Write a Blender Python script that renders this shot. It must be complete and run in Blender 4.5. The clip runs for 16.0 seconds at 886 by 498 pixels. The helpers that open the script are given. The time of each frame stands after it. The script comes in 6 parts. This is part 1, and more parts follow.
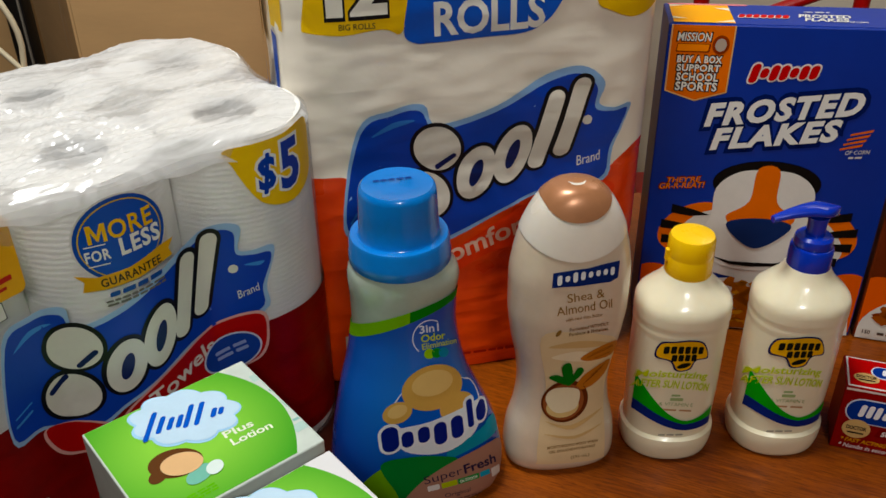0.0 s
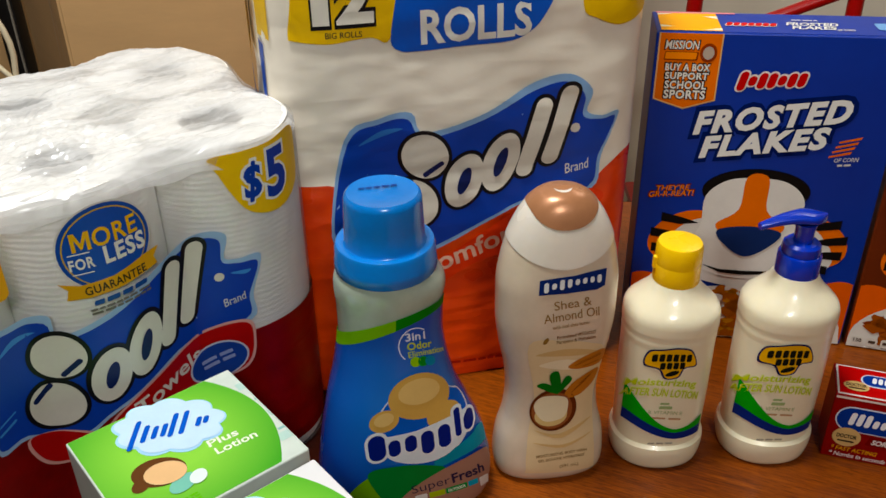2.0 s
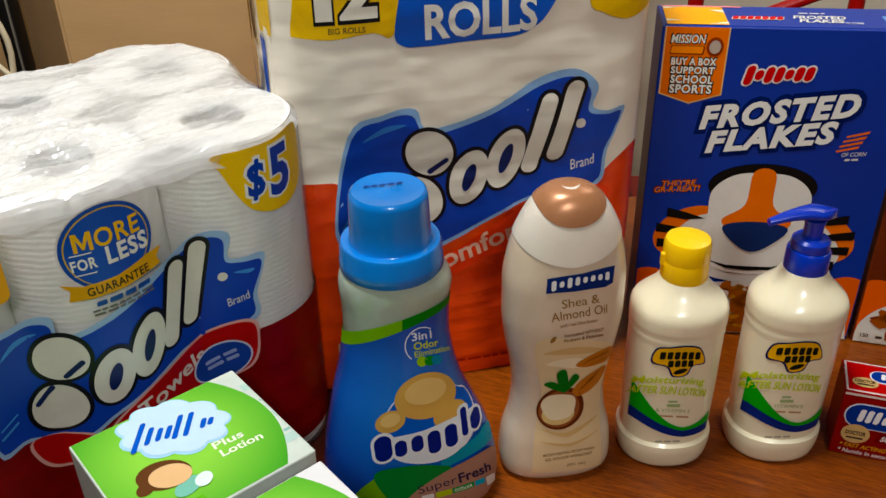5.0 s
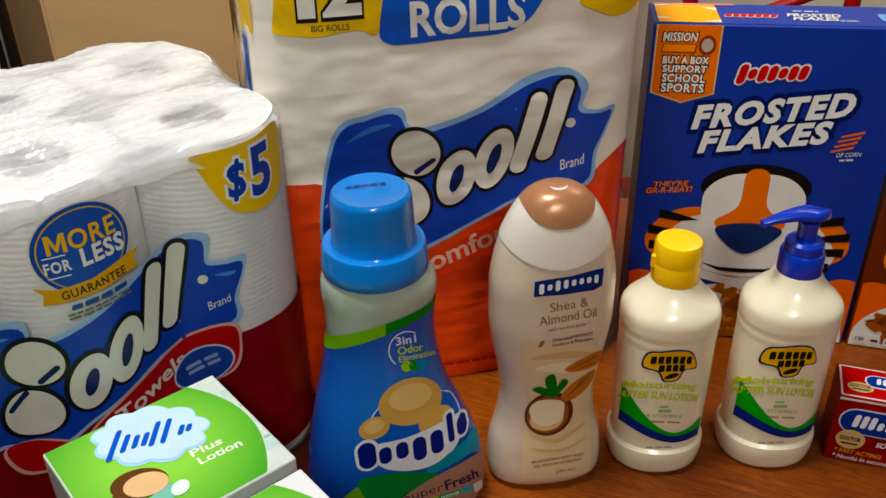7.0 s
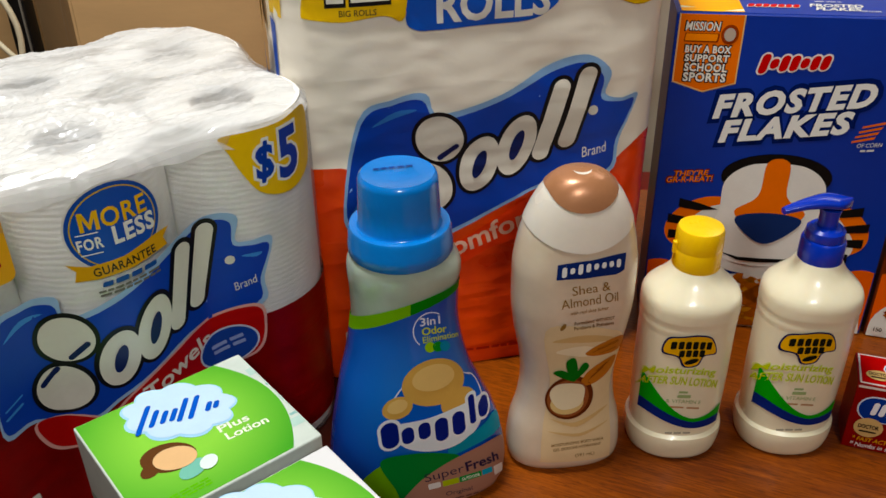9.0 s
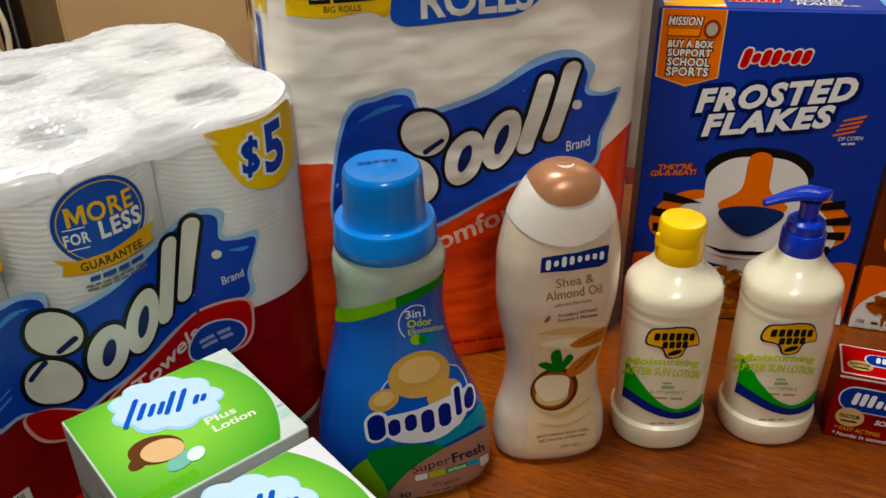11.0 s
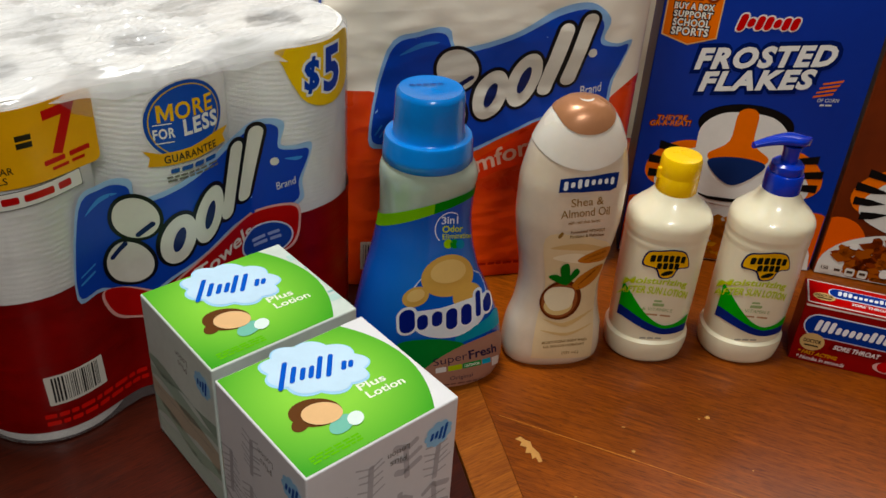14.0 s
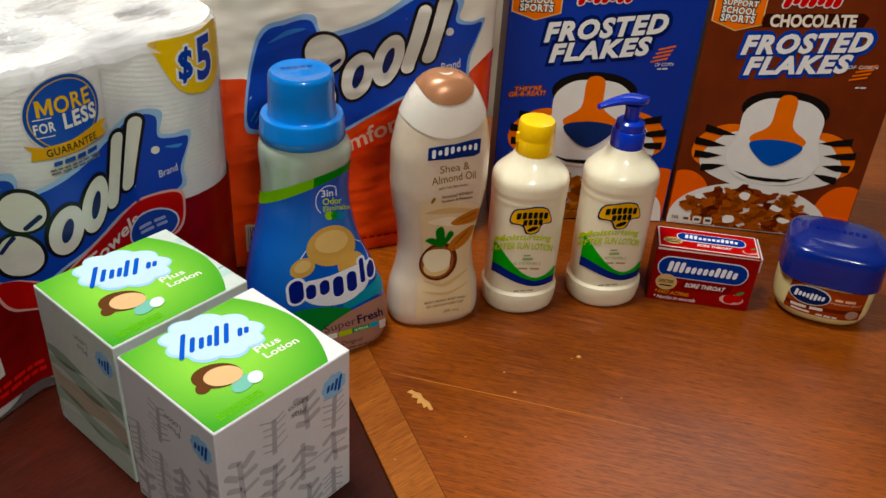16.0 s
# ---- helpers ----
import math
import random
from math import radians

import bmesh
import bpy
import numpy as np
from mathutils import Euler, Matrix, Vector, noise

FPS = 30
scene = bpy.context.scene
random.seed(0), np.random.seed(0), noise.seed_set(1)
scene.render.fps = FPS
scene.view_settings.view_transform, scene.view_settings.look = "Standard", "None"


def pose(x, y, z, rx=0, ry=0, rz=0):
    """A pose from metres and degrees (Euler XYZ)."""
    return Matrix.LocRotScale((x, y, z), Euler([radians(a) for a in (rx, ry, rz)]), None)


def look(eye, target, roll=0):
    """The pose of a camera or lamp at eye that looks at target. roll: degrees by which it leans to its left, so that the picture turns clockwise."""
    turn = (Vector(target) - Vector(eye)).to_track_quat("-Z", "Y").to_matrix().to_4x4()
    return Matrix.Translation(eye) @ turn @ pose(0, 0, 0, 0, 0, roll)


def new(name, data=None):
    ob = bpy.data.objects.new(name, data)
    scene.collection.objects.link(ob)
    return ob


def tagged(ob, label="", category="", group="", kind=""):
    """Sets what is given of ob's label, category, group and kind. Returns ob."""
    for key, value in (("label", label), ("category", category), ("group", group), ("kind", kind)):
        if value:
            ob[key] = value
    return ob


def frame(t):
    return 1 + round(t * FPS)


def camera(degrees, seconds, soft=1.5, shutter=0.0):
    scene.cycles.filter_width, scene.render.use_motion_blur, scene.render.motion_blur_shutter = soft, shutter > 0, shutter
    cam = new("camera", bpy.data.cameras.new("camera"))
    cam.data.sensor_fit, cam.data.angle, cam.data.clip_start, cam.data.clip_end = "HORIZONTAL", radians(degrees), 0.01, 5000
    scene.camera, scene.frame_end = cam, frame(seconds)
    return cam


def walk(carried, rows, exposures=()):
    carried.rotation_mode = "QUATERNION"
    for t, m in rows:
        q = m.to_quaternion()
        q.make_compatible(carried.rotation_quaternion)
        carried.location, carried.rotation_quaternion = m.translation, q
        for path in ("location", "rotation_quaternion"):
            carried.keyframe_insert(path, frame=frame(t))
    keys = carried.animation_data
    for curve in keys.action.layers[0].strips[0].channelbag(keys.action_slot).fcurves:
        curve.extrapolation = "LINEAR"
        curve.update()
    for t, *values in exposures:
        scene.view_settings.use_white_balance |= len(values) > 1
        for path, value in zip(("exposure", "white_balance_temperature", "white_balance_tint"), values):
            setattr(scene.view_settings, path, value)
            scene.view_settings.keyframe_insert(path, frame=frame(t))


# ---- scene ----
cam = camera(52.5, 16.0)
PATH = [
    (0, (0.035, -0.007, 0.525), (-0.007, 1.697, -0.522), -0.8),
    (0.5, (0.033, -0.006, 0.522), (-0.021, 1.697, -0.526), -0.8),
    (1, (0.041, -0.003, 0.518), (-0.02, 1.703, -0.524), -1.0),
    (1.5, (0.044, -0.005, 0.519), (-0.023, 1.709, -0.51), -1.2),
    (2, (0.044, -0.007, 0.522), (0.003, 1.71, -0.503), -0.9),
    (2.5, (0.042, -0.008, 0.521), (-0.001, 1.713, -0.497), -1.1),
    (3, (0.04, -0.007, 0.519), (-0.018, 1.715, -0.496), -1.4),
    (3.5, (0.034, 0.001, 0.517), (0.002, 1.72, -0.505), -1.0),
    (4, (0.036, 0.0, 0.518), (0.006, 1.715, -0.511), -1.0),
    (6.5, (0.041, 0.007, 0.523), (-0.005, 1.715, -0.516), -1.3),
    (7, (0.046, 0.013, 0.514), (0.016, 1.725, -0.521), -1.0),
    (7.5, (0.05, 0.016, 0.516), (0.014, 1.723, -0.526), -1.2),
    (8, (0.041, 0.016, 0.513), (0.006, 1.724, -0.528), -0.7),
    (8.5, (0.032, 0.007, 0.517), (0.002, 1.709, -0.532), -0.5),
    (8.7, (0.037, 0.002, 0.509), (-0.017, 1.711, -0.529), -0.8),
    (10.8, (0.034, 0.0, 0.512), (-0.002, 1.707, -0.53), -0.8),
    (11, (0.042, -0.005, 0.51), (0.006, 1.7, -0.533), -0.8),
    (11.5, (0.065, -0.018, 0.509), (0.025, 1.68, -0.546), -0.6),
    (12, (0.092, -0.033, 0.51), (0.058, 1.658, -0.557), 0.3),
    (12.5, (0.111, -0.064, 0.509), (0.04, 1.617, -0.574), 1.0),
    (13, (0.102, -0.075, 0.509), (0.014, 1.601, -0.579), 1.9),
    (13.5, (0.059, -0.073, 0.508), (0.002, 1.603, -0.581), 2.8),
    (14, (-0.006, -0.106, 0.515), (0.038, 1.575, -0.568), 3.8),
    (14.5, (-0.058, -0.137, 0.512), (0.15, 1.532, -0.57), 4.4),
    (15, (-0.063, -0.157, 0.515), (0.248, 1.499, -0.563), 5.2),
    (15.5, (-0.018, -0.161, 0.525), (0.282, 1.494, -0.559), 4.2),
    (16, (-0.005, -0.163, 0.526), (0.292, 1.493, -0.555), 3.8),
]
walk(cam, [(t, look(eye, target, roll)) for t, eye, target, roll in PATH], [(0.0, -0.21), (0.5, -0.19), (1.0, -0.03), (1.5, 0.01), (8.0, 0.02), (11.0, -0.04), (12.5, -0.07), (14.5, -0.10), (15.0, -0.03), (16.0, 0.12)])

# ---- light ----
world = bpy.data.worlds.new("room_air")
world.use_nodes = True
world.node_tree.nodes["Background"].inputs[0].default_value = (1.0, 0.86, 0.7, 1)
world.node_tree.nodes["Background"].inputs[1].default_value = 0.05
scene.world = world


def area_lamp(name, eye, target, size, watts, colour):
    lamp = bpy.data.lights.new(name, "AREA")
    lamp.shape, lamp.size, lamp.energy, lamp.color = "DISK", size, watts, colour
    ob = new(name, lamp)
    ob.matrix_world = look(eye, target)
    return ob


area_lamp("ceiling_lamp_light", (-0.20, 0.47, 1.62), (0.0, 0.44, 0.0), 0.36, 23.0, (0.97, 0.98, 0.95))
# Fill lamp added behind the camera to brighten the front faces.
area_lamp("front_fill_light", (0.3, -1.3, 1.62), (0.25, -0.3, 0.0), 0.4, 19.0, (0.97, 0.98, 0.95))

area_lamp("far_ceiling_lamp_light", (1.10, 1.60, 1.64), (0.8, 1.2, 0.0), 0.9, 6.5, (0.99, 0.96, 0.91))


# ---- materials ----
def lin(code):
    """Linear colour from a six-digit sRGB code."""
    out = []
    for i in (0, 2, 4):
        v = int(code[i:i + 2], 16) / 255
        out.append(v / 12.92 if v <= 0.04045 else ((v + 0.055) / 1.055) ** 2.4)
    return (*out, 1.0)


def mixed(a, b, f):
    return tuple(x * (1 - f) + y * f for x, y in zip(a, b))


def vivid(c, f=1.22):
    """The same lightness with fuller colour, as glossy print has."""
    y = 0.2126 * c[0] + 0.7152 * c[1] + 0.0722 * c[2]
    return (*(min(max(y + (v - y) * f, 0.0), 1.0) for v in c[:3]), 1.0)


def surf(name, code, rough=0.5, var=0.12, scale=40.0, bump=0.0, bscale=200.0, metal=0.0, coat=0.0, sss=0.0, trans=0.0, stretch=(1, 1, 1), spec=0.5, second=None):
    """Principled material with colour variation at two scales, uneven gloss and fine relief."""
    m = bpy.data.materials.new(name)
    m.use_nodes = True
    nt = m.node_tree
    n, l = nt.nodes, nt.links
    p = n["Principled BSDF"]
    co = n.new("ShaderNodeTexCoord")
    mp = n.new("ShaderNodeMapping")
    mp.inputs["Scale"].default_value = stretch
    l.new(co.outputs["Object"], mp.inputs["Vector"])
    big, fine = n.new("ShaderNodeTexNoise"), n.new("ShaderNodeTexNoise")
    big.inputs["Scale"].default_value, big.inputs["Detail"].default_value = scale, 4
    fine.inputs["Scale"].default_value, fine.inputs["Detail"].default_value = scale * 9, 3
    for t in (big, fine):
        l.new(mp.outputs["Vector"], t.inputs["Vector"])
    add = n.new("ShaderNodeMath")
    add.operation = "MULTIPLY_ADD"
    l.new(fine.outputs["Fac"], add.inputs[0])
    add.inputs[1].default_value = 0.35
    l.new(big.outputs["Fac"], add.inputs[2])
    ramp = n.new("ShaderNodeValToRGB")
    base = vivid(lin(code))
    ramp.color_ramp.elements[0].position, ramp.color_ramp.elements[1].position = 0.42, 0.95
    ramp.color_ramp.elements[0].color = mixed(base, (0, 0, 0, 1), var)
    ramp.color_ramp.elements[1].color = vivid(lin(second)) if second else (*(min(v * (1 + var * 0.6), 1.0) for v in base[:3]), 1.0)
    l.new(add.outputs[0], ramp.inputs[0])
    l.new(ramp.outputs[0], p.inputs["Base Color"])
    rr = n.new("ShaderNodeMapRange")
    rr.inputs["To Min"].default_value, rr.inputs["To Max"].default_value = max(0.02, rough - 0.08), min(1.0, rough + 0.1)
    l.new(big.outputs["Fac"], rr.inputs["Value"])
    l.new(rr.outputs[0], p.inputs["Roughness"])
    p.inputs["Metallic"].default_value = metal
    p.inputs["Coat Weight"].default_value = coat
    p.inputs["Coat Roughness"].default_value = 0.12
    p.inputs["Specular IOR Level"].default_value = spec
    p.inputs["Transmission Weight"].default_value = trans
    if sss:
        p.inputs["Subsurface Weight"].default_value = sss
        p.inputs["Subsurface Radius"].default_value = (0.01, 0.008, 0.006)
        p.inputs["Subsurface Scale"].default_value = 0.6
    if bump:
        bn, bp = n.new("ShaderNodeTexNoise"), n.new("ShaderNodeBump")
        bn.inputs["Scale"].default_value, bn.inputs["Detail"].default_value = bscale, 5
        l.new(mp.outputs["Vector"], bn.inputs["Vector"])
        bp.inputs["Strength"].default_value, bp.inputs["Distance"].default_value = bump, 0.002
        l.new(bn.outputs["Fac"], bp.inputs["Height"])
        l.new(bp.outputs[0], p.inputs["Normal"])
    return m


def wood(name, dark, light, turn, rough=0.22):
    """Lacquered cherry with long grain that runs at the given angle."""
    m = bpy.data.materials.new(name)
    m.use_nodes = True
    nt = m.node_tree
    n, l = nt.nodes, nt.links
    p = n["Principled BSDF"]
    co, mp = n.new("ShaderNodeTexCoord"), n.new("ShaderNodeMapping")
    l.new(co.outputs["Object"], mp.inputs["Vector"])
    mp.inputs["Rotation"].default_value = (0, 0, radians(-turn))
    mp2 = n.new("ShaderNodeMapping")
    mp2.inputs["Scale"].default_value = (1.6, 20.0, 1.0)
    l.new(mp.outputs[0], mp2.inputs["Vector"])
    broad, streak, pore = n.new("ShaderNodeTexNoise"), n.new("ShaderNodeTexNoise"), n.new("ShaderNodeTexNoise")
    broad.inputs["Scale"].default_value, broad.inputs["Detail"].default_value, broad.inputs["Distortion"].default_value = 3.0, 3, 0.6
    streak.inputs["Scale"].default_value, streak.inputs["Detail"].default_value, streak.inputs["Distortion"].default_value = 9.0, 6, 1.1
    l.new(mp2.outputs[0], streak.inputs["Vector"])
    l.new(mp.outputs[0], broad.inputs["Vector"])
    mp3 = n.new("ShaderNodeMapping")
    mp3.inputs["Scale"].default_value = (9.0, 300.0, 1.0)
    l.new(mp.outputs[0], mp3.inputs["Vector"])
    pore.inputs["Scale"].default_value, pore.inputs["Detail"].default_value = 2.5, 3
    l.new(mp3.outputs[0], pore.inputs["Vector"])
    a = n.new("ShaderNodeMath")
    a.operation = "MULTIPLY_ADD"
    soft_streak = n.new("ShaderNodeMath")
    soft_streak.operation = "MULTIPLY"
    l.new(streak.outputs["Fac"], soft_streak.inputs[0])
    soft_streak.inputs[1].default_value = 0.34
    l.new(broad.outputs["Fac"], a.inputs[0])
    a.inputs[1].default_value = 0.9
    l.new(soft_streak.outputs[0], a.inputs[2])
    b = n.new("ShaderNodeMath")
    b.operation = "MULTIPLY_ADD"
    l.new(pore.outputs["Fac"], b.inputs[0])
    b.inputs[1].default_value = 0.40
    l.new(a.outputs[0], b.inputs[2])
    ramp = n.new("ShaderNodeValToRGB")
    e = ramp.color_ramp.elements
    e[0].position, e[1].position = 0.27, 0.56
    e[0].color, e[1].color = lin(dark), lin(light)
    halve = n.new("ShaderNodeMath")
    halve.operation = "MULTIPLY"
    halve.inputs[1].default_value = 0.5
    l.new(b.outputs[0], halve.inputs[0])
    l.new(halve.outputs[0], ramp.inputs[0])
    mp4, slit, gate, tint = n.new("ShaderNodeMapping"), n.new("ShaderNodeTexNoise"), n.new("ShaderNodeMapRange"), n.new("ShaderNodeMixRGB")
    mp4.inputs["Scale"].default_value = (95.0, 1250.0, 1.0)
    l.new(mp.outputs[0], mp4.inputs["Vector"])
    l.new(mp4.outputs[0], slit.inputs["Vector"])
    slit.inputs["Scale"].default_value, slit.inputs["Detail"].default_value = 1.0, 1
    gate.inputs["From Min"].default_value, gate.inputs["From Max"].default_value = 0.54, 0.66
    gate.inputs["To Min"].default_value, gate.inputs["To Max"].default_value = 0.0, 0.5
    l.new(slit.outputs["Fac"], gate.inputs["Value"])
    l.new(gate.outputs[0], tint.inputs["Fac"])
    l.new(ramp.outputs[0], tint.inputs["Color1"])
    tint.inputs["Color2"].default_value = mixed(lin(dark), (0, 0, 0, 1), 0.3)
    off, near, line, grown = n.new("ShaderNodeMath"), n.new("ShaderNodeMath"), n.new("ShaderNodeMapRange"), n.new("ShaderNodeMixRGB")
    off.operation, near.operation = "SUBTRACT", "ABSOLUTE"
    l.new(streak.outputs["Fac"], off.inputs[0])
    off.inputs[1].default_value = 0.56
    l.new(off.outputs[0], near.inputs[0])
    l.new(near.outputs[0], line.inputs["Value"])
    line.inputs["From Min"].default_value, line.inputs["From Max"].default_value = 0.0, 0.018
    line.inputs["To Min"].default_value, line.inputs["To Max"].default_value = 0.42, 0.0
    l.new(line.outputs[0], grown.inputs["Fac"])
    l.new(tint.outputs[0], grown.inputs["Color1"])
    grown.inputs["Color2"].default_value = mixed(lin(dark), (0, 0, 0, 1), 0.2)
    l.new(grown.outputs[0], p.inputs["Base Color"])
    rr = n.new("ShaderNodeMapRange")
    rr.inputs["To Min"].default_value, rr.inputs["To Max"].default_value = rough - 0.05, rough + 0.14
    l.new(broad.outputs["Fac"], rr.inputs["Value"])
    l.new(rr.outputs[0], p.inputs["Roughness"])
    p.inputs["Coat Weight"].default_value, p.inputs["Coat Roughness"].default_value = 0.22, 0.18
    p.inputs["Specular IOR Level"].default_value = 0.2
    bp = n.new("ShaderNodeBump")
    bp.inputs["Strength"].default_value, bp.inputs["Distance"].default_value = 0.12, 0.001
    l.new(pore.outputs["Fac"], bp.inputs["Height"])
    l.new(bp.outputs[0], p.inputs["Normal"])
    wavy, ripple = n.new("ShaderNodeTexNoise"), n.new("ShaderNodeBump")
    wavy.inputs["Scale"].default_value, wavy.inputs["Detail"].default_value = 22.0, 3
    l.new(mp.outputs[0], wavy.inputs["Vector"])
    ripple.inputs["Strength"].default_value, ripple.inputs["Distance"].default_value = 0.10, 0.002
    l.new(wavy.outputs["Fac"], ripple.inputs["Height"])
    l.new(ripple.outputs[0], p.inputs["Coat Normal"])
    return m


def film(name, gloss, rough, bump, bscale, haze=0.1):
    """Thin clear plastic wrap: mostly see-through, with crinkled glints."""
    m = bpy.data.materials.new(name)
    m.use_nodes = True
    nt = m.node_tree
    n, l = nt.nodes, nt.links
    n.remove(n["Principled BSDF"])
    clear, shine, mix = n.new("ShaderNodeBsdfTransparent"), n.new("ShaderNodeBsdfGlossy"), n.new("ShaderNodeMixShader")
    milk, blend = n.new("ShaderNodeBsdfTranslucent"), n.new("ShaderNodeMixShader")
    milk.inputs[0].default_value = (0.93, 0.93, 0.93, 1)
    white, both = n.new("ShaderNodeBsdfDiffuse"), n.new("ShaderNodeMixShader")
    white.inputs[0].default_value = (0.93, 0.93, 0.93, 1)
    both.inputs[0].default_value = 0.6
    l.new(milk.outputs[0], both.inputs[1])
    l.new(white.outputs[0], both.inputs[2])
    hz, hm, hr = n.new("ShaderNodeTexNoise"), n.new("ShaderNodeMapping"), n.new("ShaderNodeMapRange")
    hco = n.new("ShaderNodeTexCoord")
    hm.inputs["Scale"].default_value, hm.inputs["Rotation"].default_value = (14.0, 70.0, 14.0), (0, 0, radians(-8))
    l.new(hco.outputs["Object"], hm.inputs["Vector"])
    l.new(hm.outputs[0], hz.inputs["Vector"])
    hz.inputs["Scale"].default_value, hz.inputs["Detail"].default_value, hz.inputs["Distortion"].default_value = 1.0, 5, 1.0
    hr.inputs["From Min"].default_value, hr.inputs["From Max"].default_value = 0.35, 0.62
    hr.inputs["To Min"].default_value, hr.inputs["To Max"].default_value = haze * 0.75, min(haze * 1.5, 0.97)
    l.new(hz.outputs["Fac"], hr.inputs["Value"])
    l.new(hr.outputs[0], blend.inputs[0])
    l.new(clear.outputs[0], blend.inputs[1])
    l.new(both.outputs[0], blend.inputs[2])
    shine.inputs["Roughness"].default_value = rough
    fr, sc = n.new("ShaderNodeFresnel"), n.new("ShaderNodeMath")
    fr.inputs[0].default_value = 1.5
    sc.operation = "ADD"
    part_fr = n.new("ShaderNodeMath")
    part_fr.operation = "MULTIPLY"
    part_fr.inputs[1].default_value = 0.35
    l.new(fr.outputs[0], part_fr.inputs[0])
    l.new(part_fr.outputs[0], sc.inputs[0])
    sc.inputs[1].default_value = gloss
    bn, bp = n.new("ShaderNodeTexNoise"), n.new("ShaderNodeBump")
    bn.inputs["Scale"].default_value, bn.inputs["Detail"].default_value, bn.inputs["Distortion"].default_value = 1.0, 3, 1.6
    bp.inputs["Strength"].default_value, bp.inputs["Distance"].default_value = bump, 0.004
    co = n.new("ShaderNodeTexCoord")
    bm_map = n.new("ShaderNodeMapping")
    bm_map.inputs["Scale"].default_value, bm_map.inputs["Rotation"].default_value = (bscale * 0.3, bscale * 1.8, bscale), (0, 0, radians(-8))
    l.new(co.outputs["Object"], bm_map.inputs["Vector"])
    l.new(bm_map.outputs[0], bn.inputs["Vector"])
    l.new(bn.outputs["Fac"], bp.inputs["Height"])
    for s in (shine, fr):
        l.new(bp.outputs[0], s.inputs["Normal"])
    l.new(sc.outputs[0], mix.inputs[0])
    l.new(blend.outputs[0], mix.inputs[1])
    l.new(shine.outputs[0], mix.inputs[2])
    l.new(mix.outputs[0], n["Material Output"].inputs[0])
    return m


def ridged(name, code, pitch, strength):
    """Embossed paper with fine wavering horizontal ridges."""
    m = surf(name, code, rough=0.9, var=0.04, scale=30, spec=0.15)
    nt = m.node_tree
    n, l = nt.nodes, nt.links
    co, wv, bp = n.new("ShaderNodeTexCoord"), n.new("ShaderNodeTexWave"), n.new("ShaderNodeBump")
    wv.wave_type, wv.bands_direction = "BANDS", "Z"
    wv.inputs["Scale"].default_value = 0.314 / pitch
    wv.inputs["Distortion"].default_value, wv.inputs["Detail"].default_value, wv.inputs["Detail Scale"].default_value = 2.6, 2, 1.6
    l.new(co.outputs["Object"], wv.inputs["Vector"])
    bp.inputs["Strength"].default_value, bp.inputs["Distance"].default_value = strength, 0.0015
    l.new(wv.outputs["Fac"], bp.inputs["Height"])
    l.new(bp.outputs[0], n["Principled BSDF"].inputs["Normal"])
    return m


INKS = {}


def ink(code, rough=0.4):
    """Printed colour on paper or plastic."""
    key = (code, rough)
    if key not in INKS:
        INKS[key] = surf("ink_" + code, code, rough=rough, var=0.05, scale=60, bump=0.03, bscale=300, spec=0.06)
    return INKS[key]


def wrinkled(m, strength, deep=0.004):
    """Adds the long soft folds of thin plastic film to a material."""
    n, l = m.node_tree.nodes, m.node_tree.links
    co, last = n.new("ShaderNodeTexCoord"), None
    for scale, turn, amount in (((5, 5, 27), 14, 1.0), ((7, 7, 18), -28, 0.8), ((60, 60, 90), 5, 0.15)):
        mp, tx, fold, bp = n.new("ShaderNodeMapping"), n.new("ShaderNodeTexNoise"), n.new("ShaderNodeMath"), n.new("ShaderNodeBump")
        mp.inputs["Scale"].default_value, mp.inputs["Rotation"].default_value = scale, (0, radians(turn), 0)
        l.new(co.outputs["Object"], mp.inputs["Vector"])
        l.new(mp.outputs[0], tx.inputs["Vector"])
        tx.inputs["Scale"].default_value, tx.inputs["Detail"].default_value, tx.inputs["Distortion"].default_value = 1.0, 2, 0.9
        fold.operation = "PINGPONG"
        fold.inputs[1].default_value = 0.5
        l.new(tx.outputs["Fac"], fold.inputs[0])
        bp.inputs["Strength"].default_value, bp.inputs["Distance"].default_value = strength * amount, deep
        l.new(fold.outputs[0], bp.inputs["Height"])
        if last:
            l.new(last.outputs[0], bp.inputs["Normal"])
        last = bp
    l.new(last.outputs[0], n["Principled BSDF"].inputs["Normal"])
    return m


FILM_INKS = {}


def film_ink(code):
    """Printed colour on glossy wrinkled film."""
    if code not in FILM_INKS:
        FILM_INKS[code] = wrinkled(surf("film_ink_" + code, code, rough=0.33, var=0.06, scale=30, spec=0.3), 0.22)
    return FILM_INKS[code]


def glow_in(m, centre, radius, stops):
    """Colour that runs from an outer tone to an inner one round a point of the thing."""
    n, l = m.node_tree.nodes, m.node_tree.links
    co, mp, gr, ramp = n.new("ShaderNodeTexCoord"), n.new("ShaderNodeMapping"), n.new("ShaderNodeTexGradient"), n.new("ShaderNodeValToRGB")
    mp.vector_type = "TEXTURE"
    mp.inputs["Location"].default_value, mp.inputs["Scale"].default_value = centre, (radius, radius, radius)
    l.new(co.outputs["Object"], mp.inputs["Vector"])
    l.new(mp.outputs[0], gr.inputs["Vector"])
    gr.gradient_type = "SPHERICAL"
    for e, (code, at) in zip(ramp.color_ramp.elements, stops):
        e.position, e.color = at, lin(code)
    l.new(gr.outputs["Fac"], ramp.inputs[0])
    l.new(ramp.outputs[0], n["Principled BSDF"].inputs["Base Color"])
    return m


